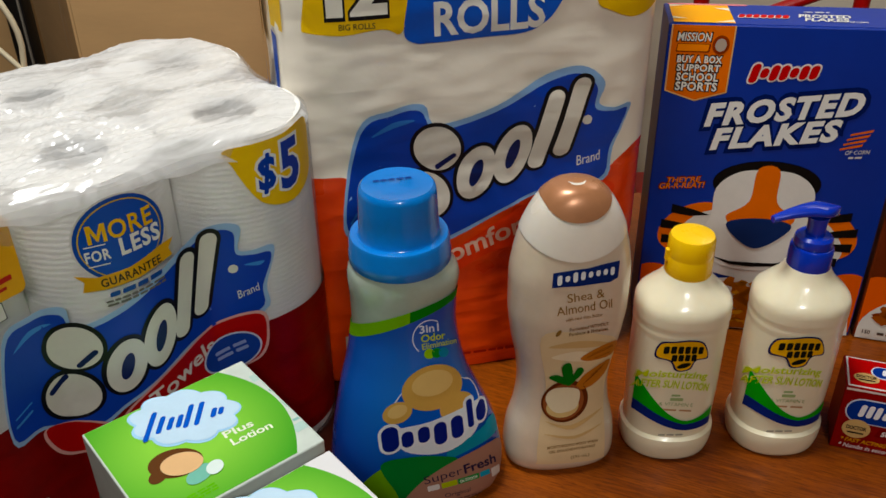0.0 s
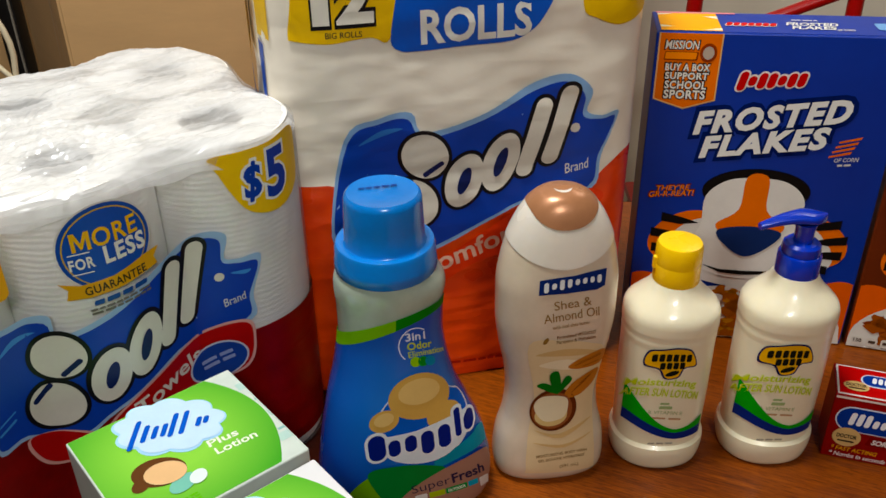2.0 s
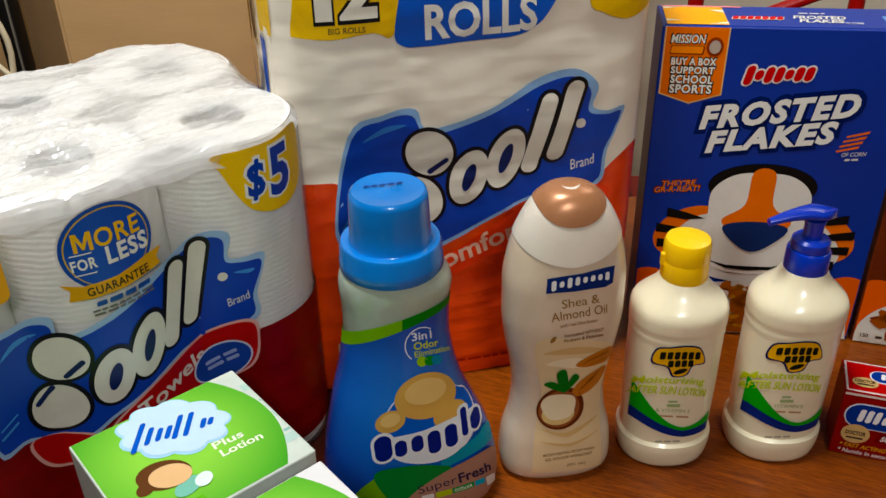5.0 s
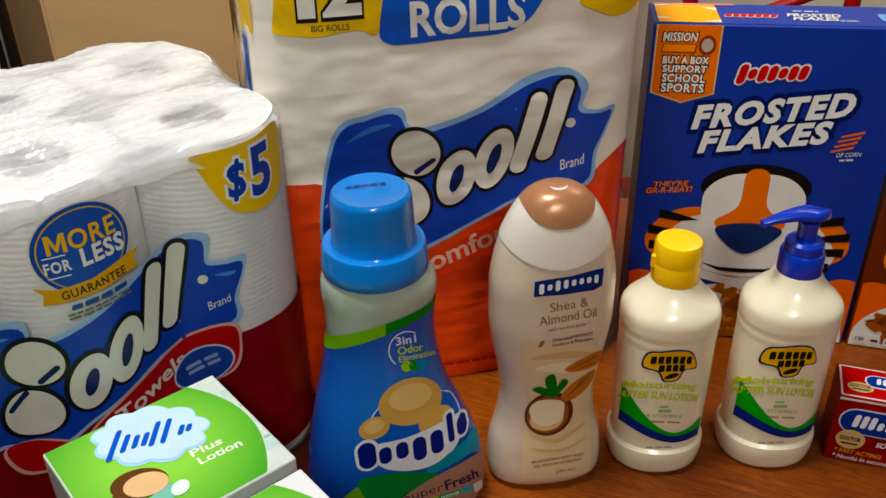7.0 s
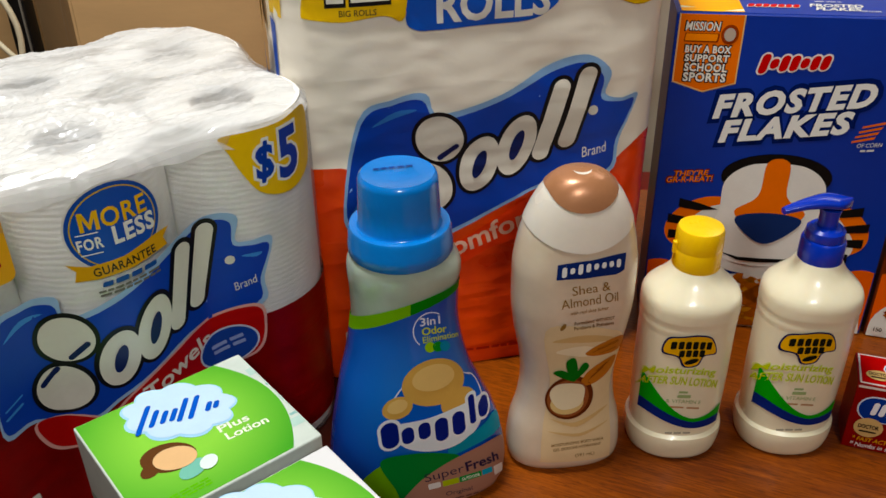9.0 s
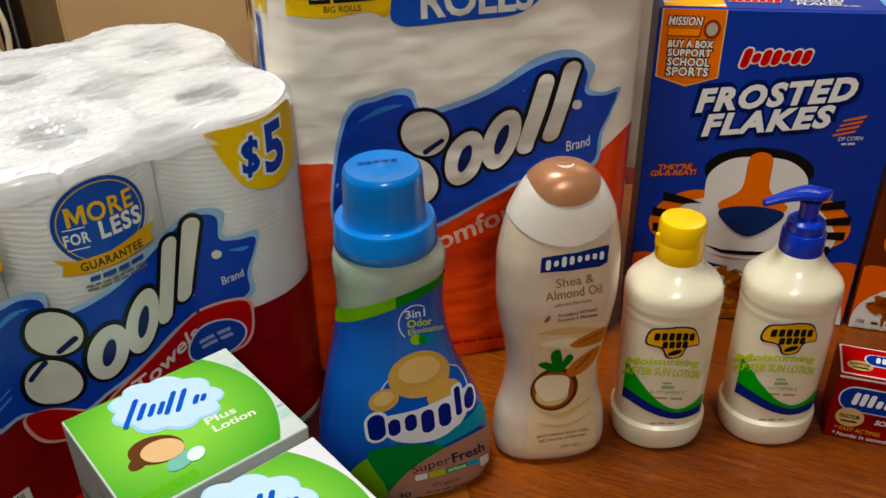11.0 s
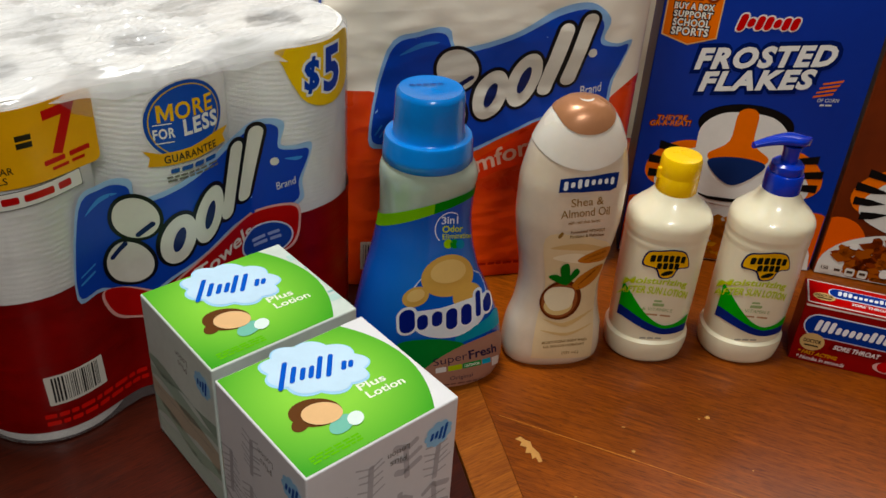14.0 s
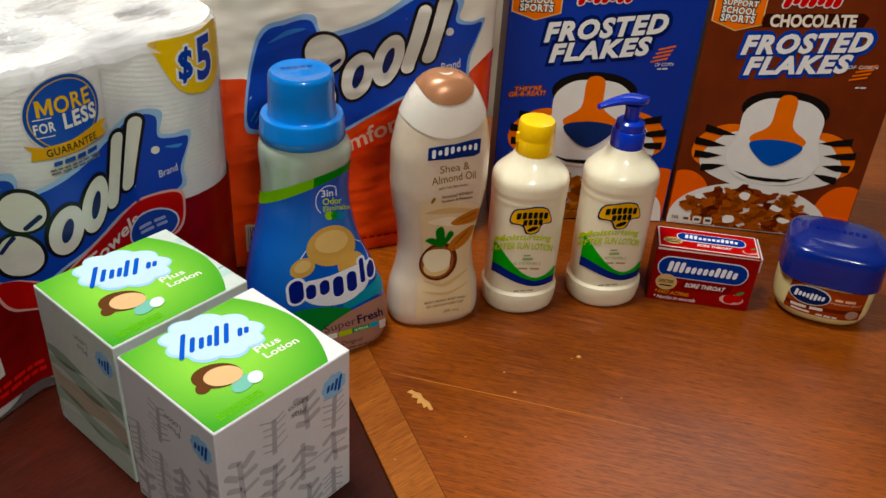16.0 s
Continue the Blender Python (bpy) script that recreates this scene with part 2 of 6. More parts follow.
M_MAIN = wood("cherry_veneer", "401002", "B05804", -22, 0.3)
M_BAND = wood("cherry_band", "6A2C0A", "C47420", 33, 0.3)
M_LEAF = wood("dark_cherry_leaf", "1E0602", "501806", 40, 0.3)
M_WALL = surf("beige_wall", "EEE6D6", 0.85, 0.06, 3, 0.1, 120)
# Unseen walls, darker than the beige one so less light bounces back.
M_FAR = surf("darkened_wall", "94866F", 0.85, 0.06, 3, 0.1, 120)
M_CEIL = surf("white_ceiling", "D9D4C8", 0.9, 0.04, 3, 0.2, 90)
# Floor colour lowered to weaken the fill light it would bounce up.
M_FLOOR = surf("darkened_floor", "7A6650", 0.6, 0.15, 4, 0.1, 90)
M_CARD = surf("brown_cardboard", "C4A27A", 0.8, 0.08, 6, 0.08, 160, stretch=(1, 1, 5))
M_BLACK = surf("black_plastic", "0E0D0D", 0.35, 0.1, 20)
M_CORD = surf("cream_cord", "D8CDB4", 0.45, 0.05, 30)
M_REDMETAL = surf("red_enamel", "A81014", 0.3, 0.1, 20, coat=0.3)
M_PAPER = ridged("towel_paper", "F6F4F0", 0.0042, 0.13)
M_PAPERTOP = surf("towel_paper_end", "E9E7E3", 0.95, 0.06, 60, 0.5, 140, spec=0.1)
M_CORE = surf("grey_core_card", "645D55", 0.9, 0.1, 40)
M_FILM = film("clear_wrap", 0.045, 0.18, 0.38, 45, 0.58)
M_FILMSIDE = film("clear_wrap_side", 0.02, 0.2, 0.35, 26, 0.16)
M_REDFILM = wrinkled(surf("red_printed_film", "7C1511", 0.3, 0.35, 12, spec=0.3), 0.6)
M_BAGWHITE = wrinkled(surf("white_bag_film", "EEE6D8", 0.3, 0.05, 12), 0.28)
M_BAGRED = wrinkled(surf("orange_red_bag_film", "DA4222", 0.28, 0.18, 7, second="EC643A"), 0.6)
M_SNCAP = surf("blue_cap_plastic", "0074BE", 0.22, 0.10, 30, coat=0.4, spec=0.35)
M_SNNECK = surf("milky_plastic", "A9B2A6", 0.2, 0.12, 24, sss=0.25, coat=0.5)
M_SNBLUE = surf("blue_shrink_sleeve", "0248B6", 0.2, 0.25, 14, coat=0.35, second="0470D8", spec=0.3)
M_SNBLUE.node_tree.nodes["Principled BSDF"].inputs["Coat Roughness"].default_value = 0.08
# Brighter blue round the middle of the front, deeper blue further out.
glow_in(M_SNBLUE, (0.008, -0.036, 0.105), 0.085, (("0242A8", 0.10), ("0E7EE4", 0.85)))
M_SOAP = surf("pearl_soap_plastic", "DACAB6", 0.22, 0.1, 16, sss=0.3, coat=0.4)
M_SOAPCAP = surf("frosted_cap_plastic", "E4DCD0", 0.25, 0.06, 20, sss=0.3, coat=0.3)
M_COPPER = surf("copper_plastic", "B08062", 0.3, 0.1, 30, metal=0.3)
M_LOTION = surf("cream_bottle_plastic", "EDE5CC", 0.3, 0.05, 20, sss=0.25, coat=0.45)
M_YELLOWCAP = surf("yellow_cap_plastic", "F6CA06", 0.26, 0.06, 30)
M_PUMP = surf("blue_pump_plastic", "0634A4", 0.2, 0.1, 30, coat=0.2)
M_CEREAL = surf("blue_carton", "06328C", 0.36, 0.14, 9, 0.03, 260, spec=0.25)
M_CHOC = surf("chocolate_carton", "562414", 0.4, 0.3, 5, 0.03, 260, spec=0.2, second="74341E")
M_TISSUE = surf("white_carton", "DCDBDC", 0.5, 0.05, 14, 0.04, 240)
M_MINT = surf("mint_carton", "CCD4CC", 0.5, 0.16, 14, 0.04, 240)
M_GREEN = glow_in(surf("lime_green_print", "3E981C", 0.4, 0.05, 14, spec=0.2), (-0.006, 0.008, 0.130), 0.085, (("3A9A1A", 0.15), ("86CC3C", 0.72)))
M_REDCARTON = surf("red_carton", "82120F", 0.38, 0.3, 18, spec=0.12)
M_JAR = surf("pale_jelly_jar", "E6DCA8", 0.25, 0.05, 16, sss=0.4, coat=0.2)
M_LID = surf("navy_lid_plastic", "0A2470", 0.2, 0.15, 24, spec=0.4, coat=0.3)


# ---- building tools ----
def part(name, bm, mat, parent=None, label="", smooth=True):
    """Links a bmesh as one mesh object under a thing or a part."""
    me = bpy.data.meshes.new(name)
    bm.normal_update()
    bm.to_mesh(me)
    bm.free()
    me.materials.append(mat)
    if smooth:
        me.polygons.foreach_set("use_smooth", [True] * len(me.polygons))
        me.set_sharp_from_angle(angle=radians(38))
    ob = new(name, me)
    if parent:
        ob.parent = parent
    if label:
        tagged(ob, label)
    return ob


def thing(name, x, y, z, deg, label, category, group=""):
    ob = new(name)
    ob.empty_display_size = 0.02
    ob.matrix_world = pose(x, y, z, 0, 0, deg)
    return tagged(ob, label, category, group)


def box(sx, sy, sz, bevel=0.001, at=(0, 0, 0), seg=2):
    """A box from its lower front left corner, with rounded edges."""
    bm = bmesh.new()
    bmesh.ops.create_cube(bm, size=1)
    for v in bm.verts:
        v.co = Vector((at[0] + (v.co.x + 0.5) * sx, at[1] + (v.co.y + 0.5) * sy, at[2] + (v.co.z + 0.5) * sz))
    if bevel:
        bmesh.ops.bevel(bm, geom=bm.edges[:], offset=bevel, segments=seg, affect="EDGES", profile=0.5)
    return bm


def lathe(rings, seg=56, cap=True):
    """Loft of superellipse rings (z, cx, cy, rx, ry, power), bottom to top."""
    bm = bmesh.new()
    rows = []
    for z, cx, cy, rx, ry, p in rings:
        row = []
        for i in range(seg):
            a = 2 * math.pi * i / seg
            c, s = math.cos(a), math.sin(a)
            row.append(bm.verts.new((cx + rx * math.copysign(abs(c) ** (2 / p), c), cy + ry * math.copysign(abs(s) ** (2 / p), s), z)))
        rows.append(row)
    for a, b in zip(rows, rows[1:]):
        for i in range(seg):
            j = (i + 1) % seg
            bm.faces.new((a[i], a[j], b[j], b[i]))
    if cap:
        bm.faces.new(rows[0][::-1])
        bm.faces.new(rows[-1])
    return bm


def sheet(func, nu, nv, loop=False):
    """A grid of points func(i, j), joined into quads."""
    bm = bmesh.new()
    rows = [[bm.verts.new(func(i, j)) for i in range(nu)] for j in range(nv)]
    for a, b in zip(rows, rows[1:]):
        for i in range(nu if loop else nu - 1):
            j = (i + 1) % nu
            bm.faces.new((a[i], a[j], b[j], b[i]))
    return bm


def tube(points, r, seg=10):
    """A round bar along a line of points."""
    bm = bmesh.new()
    pts = [Vector(p) for p in points]
    rows = []
    for k, p in enumerate(pts):
        d = (pts[min(k + 1, len(pts) - 1)] - pts[max(k - 1, 0)]).normalized()
        side = d.cross(Vector((0, 1, 0)) if abs(d.y) < 0.9 else Vector((1, 0, 0))).normalized()
        up = side.cross(d)
        rows.append([bm.verts.new(p + side * (r * math.cos(2 * math.pi * i / seg)) + up * (r * math.sin(2 * math.pi * i / seg))) for i in range(seg)])
    for a, b in zip(rows, rows[1:]):
        for i in range(seg):
            j = (i + 1) % seg
            bm.faces.new((a[i], a[j], b[j], b[i]))
    bm.faces.new(rows[0][::-1])
    bm.faces.new(rows[-1])
    return bm


# flat shapes for print, as loops of (x, y)
def ell(cx, cy, rx, ry, rot=0, n=32):
    c, s = math.cos(radians(rot)), math.sin(radians(rot))
    return [(cx + rx * math.cos(a) * c - ry * math.sin(a) * s, cy + rx * math.cos(a) * s + ry * math.sin(a) * c) for a in (2 * math.pi * i / n for i in range(n))]


def bar(cx, cy, w, h, r=None, rot=0, lean=0.0):
    """A rounded bar, turned by rot and leaning to the right."""
    r = min(w, h) / 2 * 0.98 if r is None else r
    out = []
    for qx, qy, a0 in ((1, 1, 0), (-1, 1, 90), (-1, -1, 180), (1, -1, 270)):
        for k in range(6):
            a = radians(a0 + 18 * k)
            x, y = qx * (w / 2 - r) + r * math.cos(a), qy * (h / 2 - r) + r * math.sin(a)
            x += lean * y
            c, s = math.cos(radians(rot)), math.sin(radians(rot))
            out.append((cx + x * c - y * s, cy + x * s + y * c))
    return out


def cloud(cx, cy, rx, ry, rot=0, lobes=9, depth=0.13):
    c, s = math.cos(radians(rot)), math.sin(radians(rot))
    out = []
    for i in range(108):
        a = 2 * math.pi * i / 108
        k = 1 - depth + depth * abs(math.sin(a * lobes / 2))
        x, y = rx * k * math.cos(a), ry * k * math.sin(a)
        out.append((cx + x * c - y * s, cy + x * s + y * c))
    return out


def smooth_loop(pts, n=8):
    """A closed curve through a few corner points."""
    out, m = [], len(pts)
    for i in range(m):
        p0, p1, p2, p3 = (Vector(pts[(i + k) % m]) for k in (-1, 0, 1, 2))
        for j in range(n):
            t = j / n
            q = 0.5 * (2 * p1 + (p2 - p0) * t + (2 * p0 - 5 * p1 + 4 * p2 - p3) * t * t + (3 * p1 - p0 - 3 * p2 + p3) * t ** 3)
            out.append((q.x, q.y))
    return out


def words(body, x, y, w, h, lean=0.0, bold=0.0, rot=0.0, spread=1.0):
    """Lettering as flat triangles that fill a box w by h round (x, y)."""
    cu = bpy.data.curves.new("lettering", "FONT")
    cu.body, cu.shear, cu.offset, cu.resolution_u, cu.space_character = body, lean, bold, 3, spread
    cu.align_x = "CENTER"
    ob = new("lettering_source", cu)
    me = ob.evaluated_get(bpy.context.evaluated_depsgraph_get()).to_mesh()
    co = [(v.co.x, v.co.y) for v in me.vertices]
    faces = [tuple(p.vertices) for p in me.polygons]
    bpy.data.objects.remove(ob)
    x0, x1 = min(c[0] for c in co), max(c[0] for c in co)
    y0, y1 = min(c[1] for c in co), max(c[1] for c in co)
    c, s = math.cos(radians(rot)), math.sin(radians(rot))
    out = []
    for a, b in co:
        px, py = ((a - x0) / (x1 - x0) - 0.5) * w, ((b - y0) / (y1 - y0) - 0.5) * h
        out.append((x + px * c - py * s, y + px * s + py * c))
    return out, faces


def printed(name, parent, mat, loops, where, lift=0.0004, step=None, label="", text=None):
    """Print laid on a surface, each shape and line of lettering a part; many tiny shapes are one part of kind stuff."""
    if len(loops) > 14:
        return tagged(print_piece(name, parent, mat, loops, where, lift, step, label, []), kind="stuff")
    made = None
    for k, loop in enumerate(loops):
        made = print_piece(name, parent, mat, [loop], where, lift + k * 0.00001, step, label, [])
    for one in text or []:
        made = print_piece(name, parent, mat, [], where, lift, step, label, [one])
    return made


def print_piece(name, parent, mat, loops, where, lift, step, label, text):
    bm = bmesh.new()
    for loop in loops:
        vs = [bm.verts.new((px, py, 0)) for px, py in loop]
        f = bm.faces.new(vs)
        f.normal_update()
        if f.normal.z < 0:
            f.normal_flip()
    bmesh.ops.triangulate(bm, faces=bm.faces[:])
    for co, faces in (text or []):
        vs = [bm.verts.new((a, b, 0)) for a, b in co]
        for f in faces:
            try:
                bm.faces.new([vs[i] for i in f])
            except ValueError:
                pass
    if step:
        xs, ys = [v.co.x for v in bm.verts], [v.co.y for v in bm.verts]
        for axis, lo, hi in ((0, min(xs), max(xs)), (1, min(ys), max(ys))):
            k = math.floor(lo / step) + 1
            while k * step < hi:
                co, no = [0, 0, 0], [0, 0, 0]
                co[axis], no[axis] = k * step, 1
                bmesh.ops.bisect_plane(bm, geom=bm.verts[:] + bm.edges[:] + bm.faces[:], plane_co=co, plane_no=no)
                k += 1
    for v in bm.verts:
        v.co = where(v.co.x, v.co.y, lift)
    return part(name, bm, mat, parent, label, smooth=bool(step))


def face(o, xd, yd):
    """A flat mapping: origin and two directions."""
    o, xd, yd = Vector(o), Vector(xd), Vector(yd)
    nd = xd.cross(yd)
    return lambda x, y, lift: o + xd * x + yd * y + nd * lift


def word_bars(x, y, w, h, count, lean=0.2, rot=0.0, seed=1, rows=1):
    """Unreadable writing as short bars."""
    rnd, out = random.Random(seed), []
    for r in range(rows):
        cuts = [0.0]
        for k in range(count):
            cuts.append(cuts[-1] + rnd.uniform(0.6, 1.6))
        for a, b in zip(cuts, cuts[1:]):
            bw = (b - a) / cuts[-1] * w
            px, py = (a + b) / 2 / cuts[-1] * w - w / 2, (rows - 1) / 2 * h * 1.7 - r * h * 1.7
            c, s = math.cos(radians(rot)), math.sin(radians(rot))
            out.append(bar(x + px * c - py * s, y + px * s + py * c, bw * 0.82, h, h * 0.25, rot, lean))
    return out


# ---- the room ----
def slab(name, lo, hi, mat, label, category):
    bm = box(hi[0] - lo[0], hi[1] - lo[1], hi[2] - lo[2], 0.002, lo, 1)
    return tagged(part(name, bm, mat, None, "", False), label, category, kind="structure")


slab("floor", (-3.0, -3.6, -0.80), (3.2, 1.9, -0.75), M_FLOOR, "plain tan floor under the table, darkened to cut bounced light", "floor")
slab("ceiling", (-3.0, -3.6, 1.70), (3.2, 1.9, 1.75), M_CEIL, "plain white ceiling of the room", "ceiling")
slab("wall_north", (-3.0, 1.9, -0.80), (3.2, 2.0, 1.75), M_WALL, "plain beige painted wall behind the table", "wall")
# These three stay out of view; their dark colour deepens the shadows.
slab("wall_south", (-3.0, -3.7, -0.80), (3.2, -3.6, 1.75), M_FAR, "plain unseen wall, darkened to cut bounced light", "wall")
slab("wall_west", (-3.1, -3.7, -0.80), (-3.0, 2.0, 1.75), M_FAR, "plain unseen wall, darkened to cut bounced light", "wall")
slab("wall_east", (3.2, -3.7, -0.80), (3.3, 2.0, 1.75), M_FAR, "plain unseen wall, darkened to cut bounced light", "wall")


# ---- table ----
SEAM_A, SEAM_B = ((0.014, 0.462), (0.056, 0.301)), ((0.050, 0.471), (0.093, 0.297))


def seam_x(seam, y):
    (xa, ya), (xb, yb) = seam
    return xa + (xb - xa) * (y - ya) / (yb - ya)


def board(x_left, x_right, y0, y1, thick, bevel):
    """A tabletop board between two slanting edges."""
    bm = bmesh.new()
    lo = [bm.verts.new((x_left(y), y, -thick)) for y in (y0, y1)] + [bm.verts.new((x_right(y), y, -thick)) for y in (y1, y0)]
    hi = [bm.verts.new((v.co.x, v.co.y, 0)) for v in lo]
    bm.faces.new(lo)
    bm.faces.new(hi[::-1])
    for i in range(4):
        j = (i + 1) % 4
        bm.faces.new((lo[j], lo[i], hi[i], hi[j]))
    bmesh.ops.recalc_face_normals(bm, faces=bm.faces[:])
    bmesh.ops.bevel(bm, geom=[e for e in bm.edges if e.verts[0].co.z > -1e-4 and e.verts[1].co.z > -1e-4], offset=bevel, segments=2, affect="EDGES")
    return bm


table = thing("dining_table", 0.2, 0.3, -0.75, 0, "reddish cherry wood dining table with a worn glossy top", "table")
T0, T1 = -0.55, 0.98


def on_table(bm):
    bmesh.ops.translate(bm, verts=bm.verts[:], vec=(-0.2, -0.3, 0.75))
    return bm


part("tabletop_leaf", on_table(board(lambda y: -0.75, lambda y: seam_x(SEAM_A, y) - 0.0009, T0, T1, 0.028, 0.0012)), M_LEAF, table, "darker cherry table leaf", False)
part("border_band", on_table(board(lambda y: seam_x(SEAM_A, y) + 0.0007, lambda y: seam_x(SEAM_B, y) - 0.0001, T0, T1, 0.028, 0.0004)), M_BAND, table, "cross-grained cherry border band", False)
part("tabletop", on_table(board(lambda y: seam_x(SEAM_B, y) + 0.0001, lambda y: 1.15, T0, T1, 0.028, 0.0004)), M_MAIN, table, "glossy cherry veneer tabletop", False)
for lx, ly in ((-0.68, -0.48), (1.08, -0.48), (-0.68, 0.91), (1.08, 0.91)):
    leg = lathe([(0.0, lx, ly, 0.022, 0.022, 4), (0.1, lx, ly, 0.026, 0.026, 4), (0.55, lx, ly, 0.034, 0.034, 5), (0.721, lx, ly, 0.036, 0.036, 6)], 24)
    bmesh.ops.translate(leg, verts=leg.verts[:], vec=(-0.2, -0.3, 0))
    part("leg", leg, M_BAND, table)
TOP = face((-0.2, -0.3, 0.75), (1, 0, 0), (0, 1, 0))
M_CHIP = surf("bare_wood_chip", "BC8C58", 0.8, 0.2, 120)
printed("worn_chip", table, M_CHIP, [[(0.0755, 0.4175), (0.080, 0.4205), (0.0835, 0.417), (0.0875, 0.4155), (0.0890, 0.409), (0.0935, 0.4035), (0.0957, 0.3945), (0.0928, 0.393), (0.0907, 0.3985), (0.0878, 0.3965), (0.0872, 0.403), (0.0828, 0.4025), (0.0842, 0.409), (0.0790, 0.4105), (0.0805, 0.4145)]], TOP, 0.0004, label="patch of bare wood where lacquer is chipped")
for sx, sy, sr in ((0.240, 0.453, 0.0034), (0.232, 0.451, 0.0012), (0.166, 0.437, 0.0016), (0.170, 0.41, 0.0020), (0.262, 0.395, 0.0012), (0.118, 0.36, 0.0012), (0.058, 0.34, 0.0010), (0.545, 0.435, 0.0018)):
    rnd = random.Random(int(sx * 1e4))
    printed("scuff", table, M_CHIP, [[(sx + sr * rnd.uniform(0.4, 1.2) * math.cos(a), sy + sr * rnd.uniform(0.3, 0.9) * math.sin(a)) for a in (k * 0.785 for k in range(8))]], TOP, 0.0004)
printed("scratch", table, surf("worn_lacquer", "B87A40", 0.6, 0.3, 60), [[(0.0635, 0.4445), (0.16, 0.405), (0.2746, 0.3559), (0.2744, 0.3555), (0.16, 0.4042), (0.0634, 0.444)]], TOP, 0.0003, label="long pale scratch in the lacquer")


# ---- behind the table ----
carton = thing("cardboard_box", -0.430, 1.04, -0.75, 3, "tall plain brown cardboard box with scuffed side", "box")
bm = bmesh.new()
foot = [(0, 0), (0.62, 0.0), (0.62, 0.40), (-0.131, 0.40), (-0.131, 0.2155)]
lo, hi = [bm.verts.new((x, y, 0)) for x, y in foot], [bm.verts.new((x, y, 1.45)) for x, y in foot]
bm.faces.new(lo[::-1])
bm.faces.new(hi)
for i in range(5):
    j = (i + 1) % 5
    bm.faces.new((lo[i], lo[j], hi[j], hi[i]))
bmesh.ops.bevel(bm, geom=bm.edges[:], offset=0.003, segments=2, affect="EDGES")
part("board", bm, M_CARD, carton, "", False)
side = face((-0.10, 0.1645, 0.0), Vector((0.10, -0.1645, 0)).normalized(), (0, 0, 1))
M_SCUFF = surf("pale_scuff", "C6AC8C", 0.85, 0.2, 90)
printed("scuff_mark", carton, M_SCUFF, [[(0.130, 0.90), (0.133, 0.90), (0.151, 0.985), (0.148, 1.0), (0.143, 0.985)], [(0.160, 0.90), (0.163, 0.90), (0.155, 0.985), (0.151, 0.99)], [(0.110, 1.03), (0.116, 1.03), (0.122, 1.10), (0.112, 1.12)]], side, 0.0005)

back_carton = thing("cardboard_box", -1.15, 1.45, -0.75, 4, "brown cardboard box standing behind the black panel", "box")
part("board", box(0.52, 0.30, 1.40, 0.003), M_CARD, back_carton, "", False)
part("tape", box(0.05, 0.0006, 1.38, 0.0002, (0.235, -0.0007, 0.01)), surf("brown_tape", "A98A5E", 0.25, 0.1, 30), back_carton, "shiny packing tape", False)

panel = thing("black_panel", -0.592, 1.20, -0.75, 0, "tall narrow black panel standing behind the box", "panel")
part("panel", box(0.028, 0.03, 1.5, 0.004), M_BLACK, panel)
part("edge_strip", box(0.0025, 0.004, 1.5, 0.0008, (0.0225, -0.0035, 0)), surf("grey_strip", "77726A", 0.4), panel)

cord = thing("cord", -0.50, 0.95, 0.0, 0, "cream coloured cord looped at the back of the table", "cord")
part("loop", tube([(0.02, 0.0, 0.0036), (0.015, 0.03, 0.02), (0.01, 0.045, 0.08), (0.0195, 0.05, 0.163), (0.0225, 0.05, 0.1845), (0.0219, 0.05, 0.2007), (0.0183, 0.05, 0.2166), (0.0108, 0.05, 0.2355), (-0.005, 0.05, 0.254), (-0.03, 0.05, 0.262), (-0.06, 0.05, 0.25), (-0.085, 0.05, 0.2), (-0.09, 0.04, 0.08), (-0.09, 0.0, 0.0036)], 0.0036), M_CORD, cord)
part("tail", tube([(0.075, -0.02, 0.0036), (0.07, 0.02, 0.03), (0.05, 0.04, 0.10), (0.0153, 0.043, 0.1631), (0.0067, 0.043, 0.1731), (-0.0031, 0.043, 0.1847), (-0.03, 0.043, 0.21), (-0.075, 0.043, 0.215)], 0.0032), M_CORD, cord)

chair = thing("metal_chair", 0.50, 1.32, -0.75, 0, "red enamelled metal chair behind the table", "chair")
part("back_post", tube([(-0.113, 0, 0), (-0.112, 0, 0.4), (-0.111, 0.0, 0.9), (-0.108, 0.0, 1.0), (-0.095, 0.0, 1.03)], 0.0118), M_REDMETAL, chair)
part("back_post", tube([(0.126, 0, 0), (0.126, 0, 0.4), (0.124, 0.0, 0.9), (0.121, 0.0, 1.0), (0.108, 0.0, 1.03)], 0.0118), M_REDMETAL, chair)
part("brace", tube([(-0.100, 0.0, 0.838), (0.035, 0.0, 0.888), (0.078, 0.0, 0.904), (0.112, 0.0, 0.917)], 0.0090), M_REDMETAL, chair)
part("top_rail", tube([(-0.097, 0.0, 1.029), (0.110, 0.0, 1.029)], 0.0118), M_REDMETAL, chair)
part("seat", box(0.27, 0.30, 0.02, 0.008, (-0.13, 0.0, 0.44)), M_REDMETAL, chair)
for px in (-0.11, 0.12):
    part("front_leg", tube([(px, 0.28, 0), (px, 0.28, 0.445)], 0.0118), M_REDMETAL, chair)


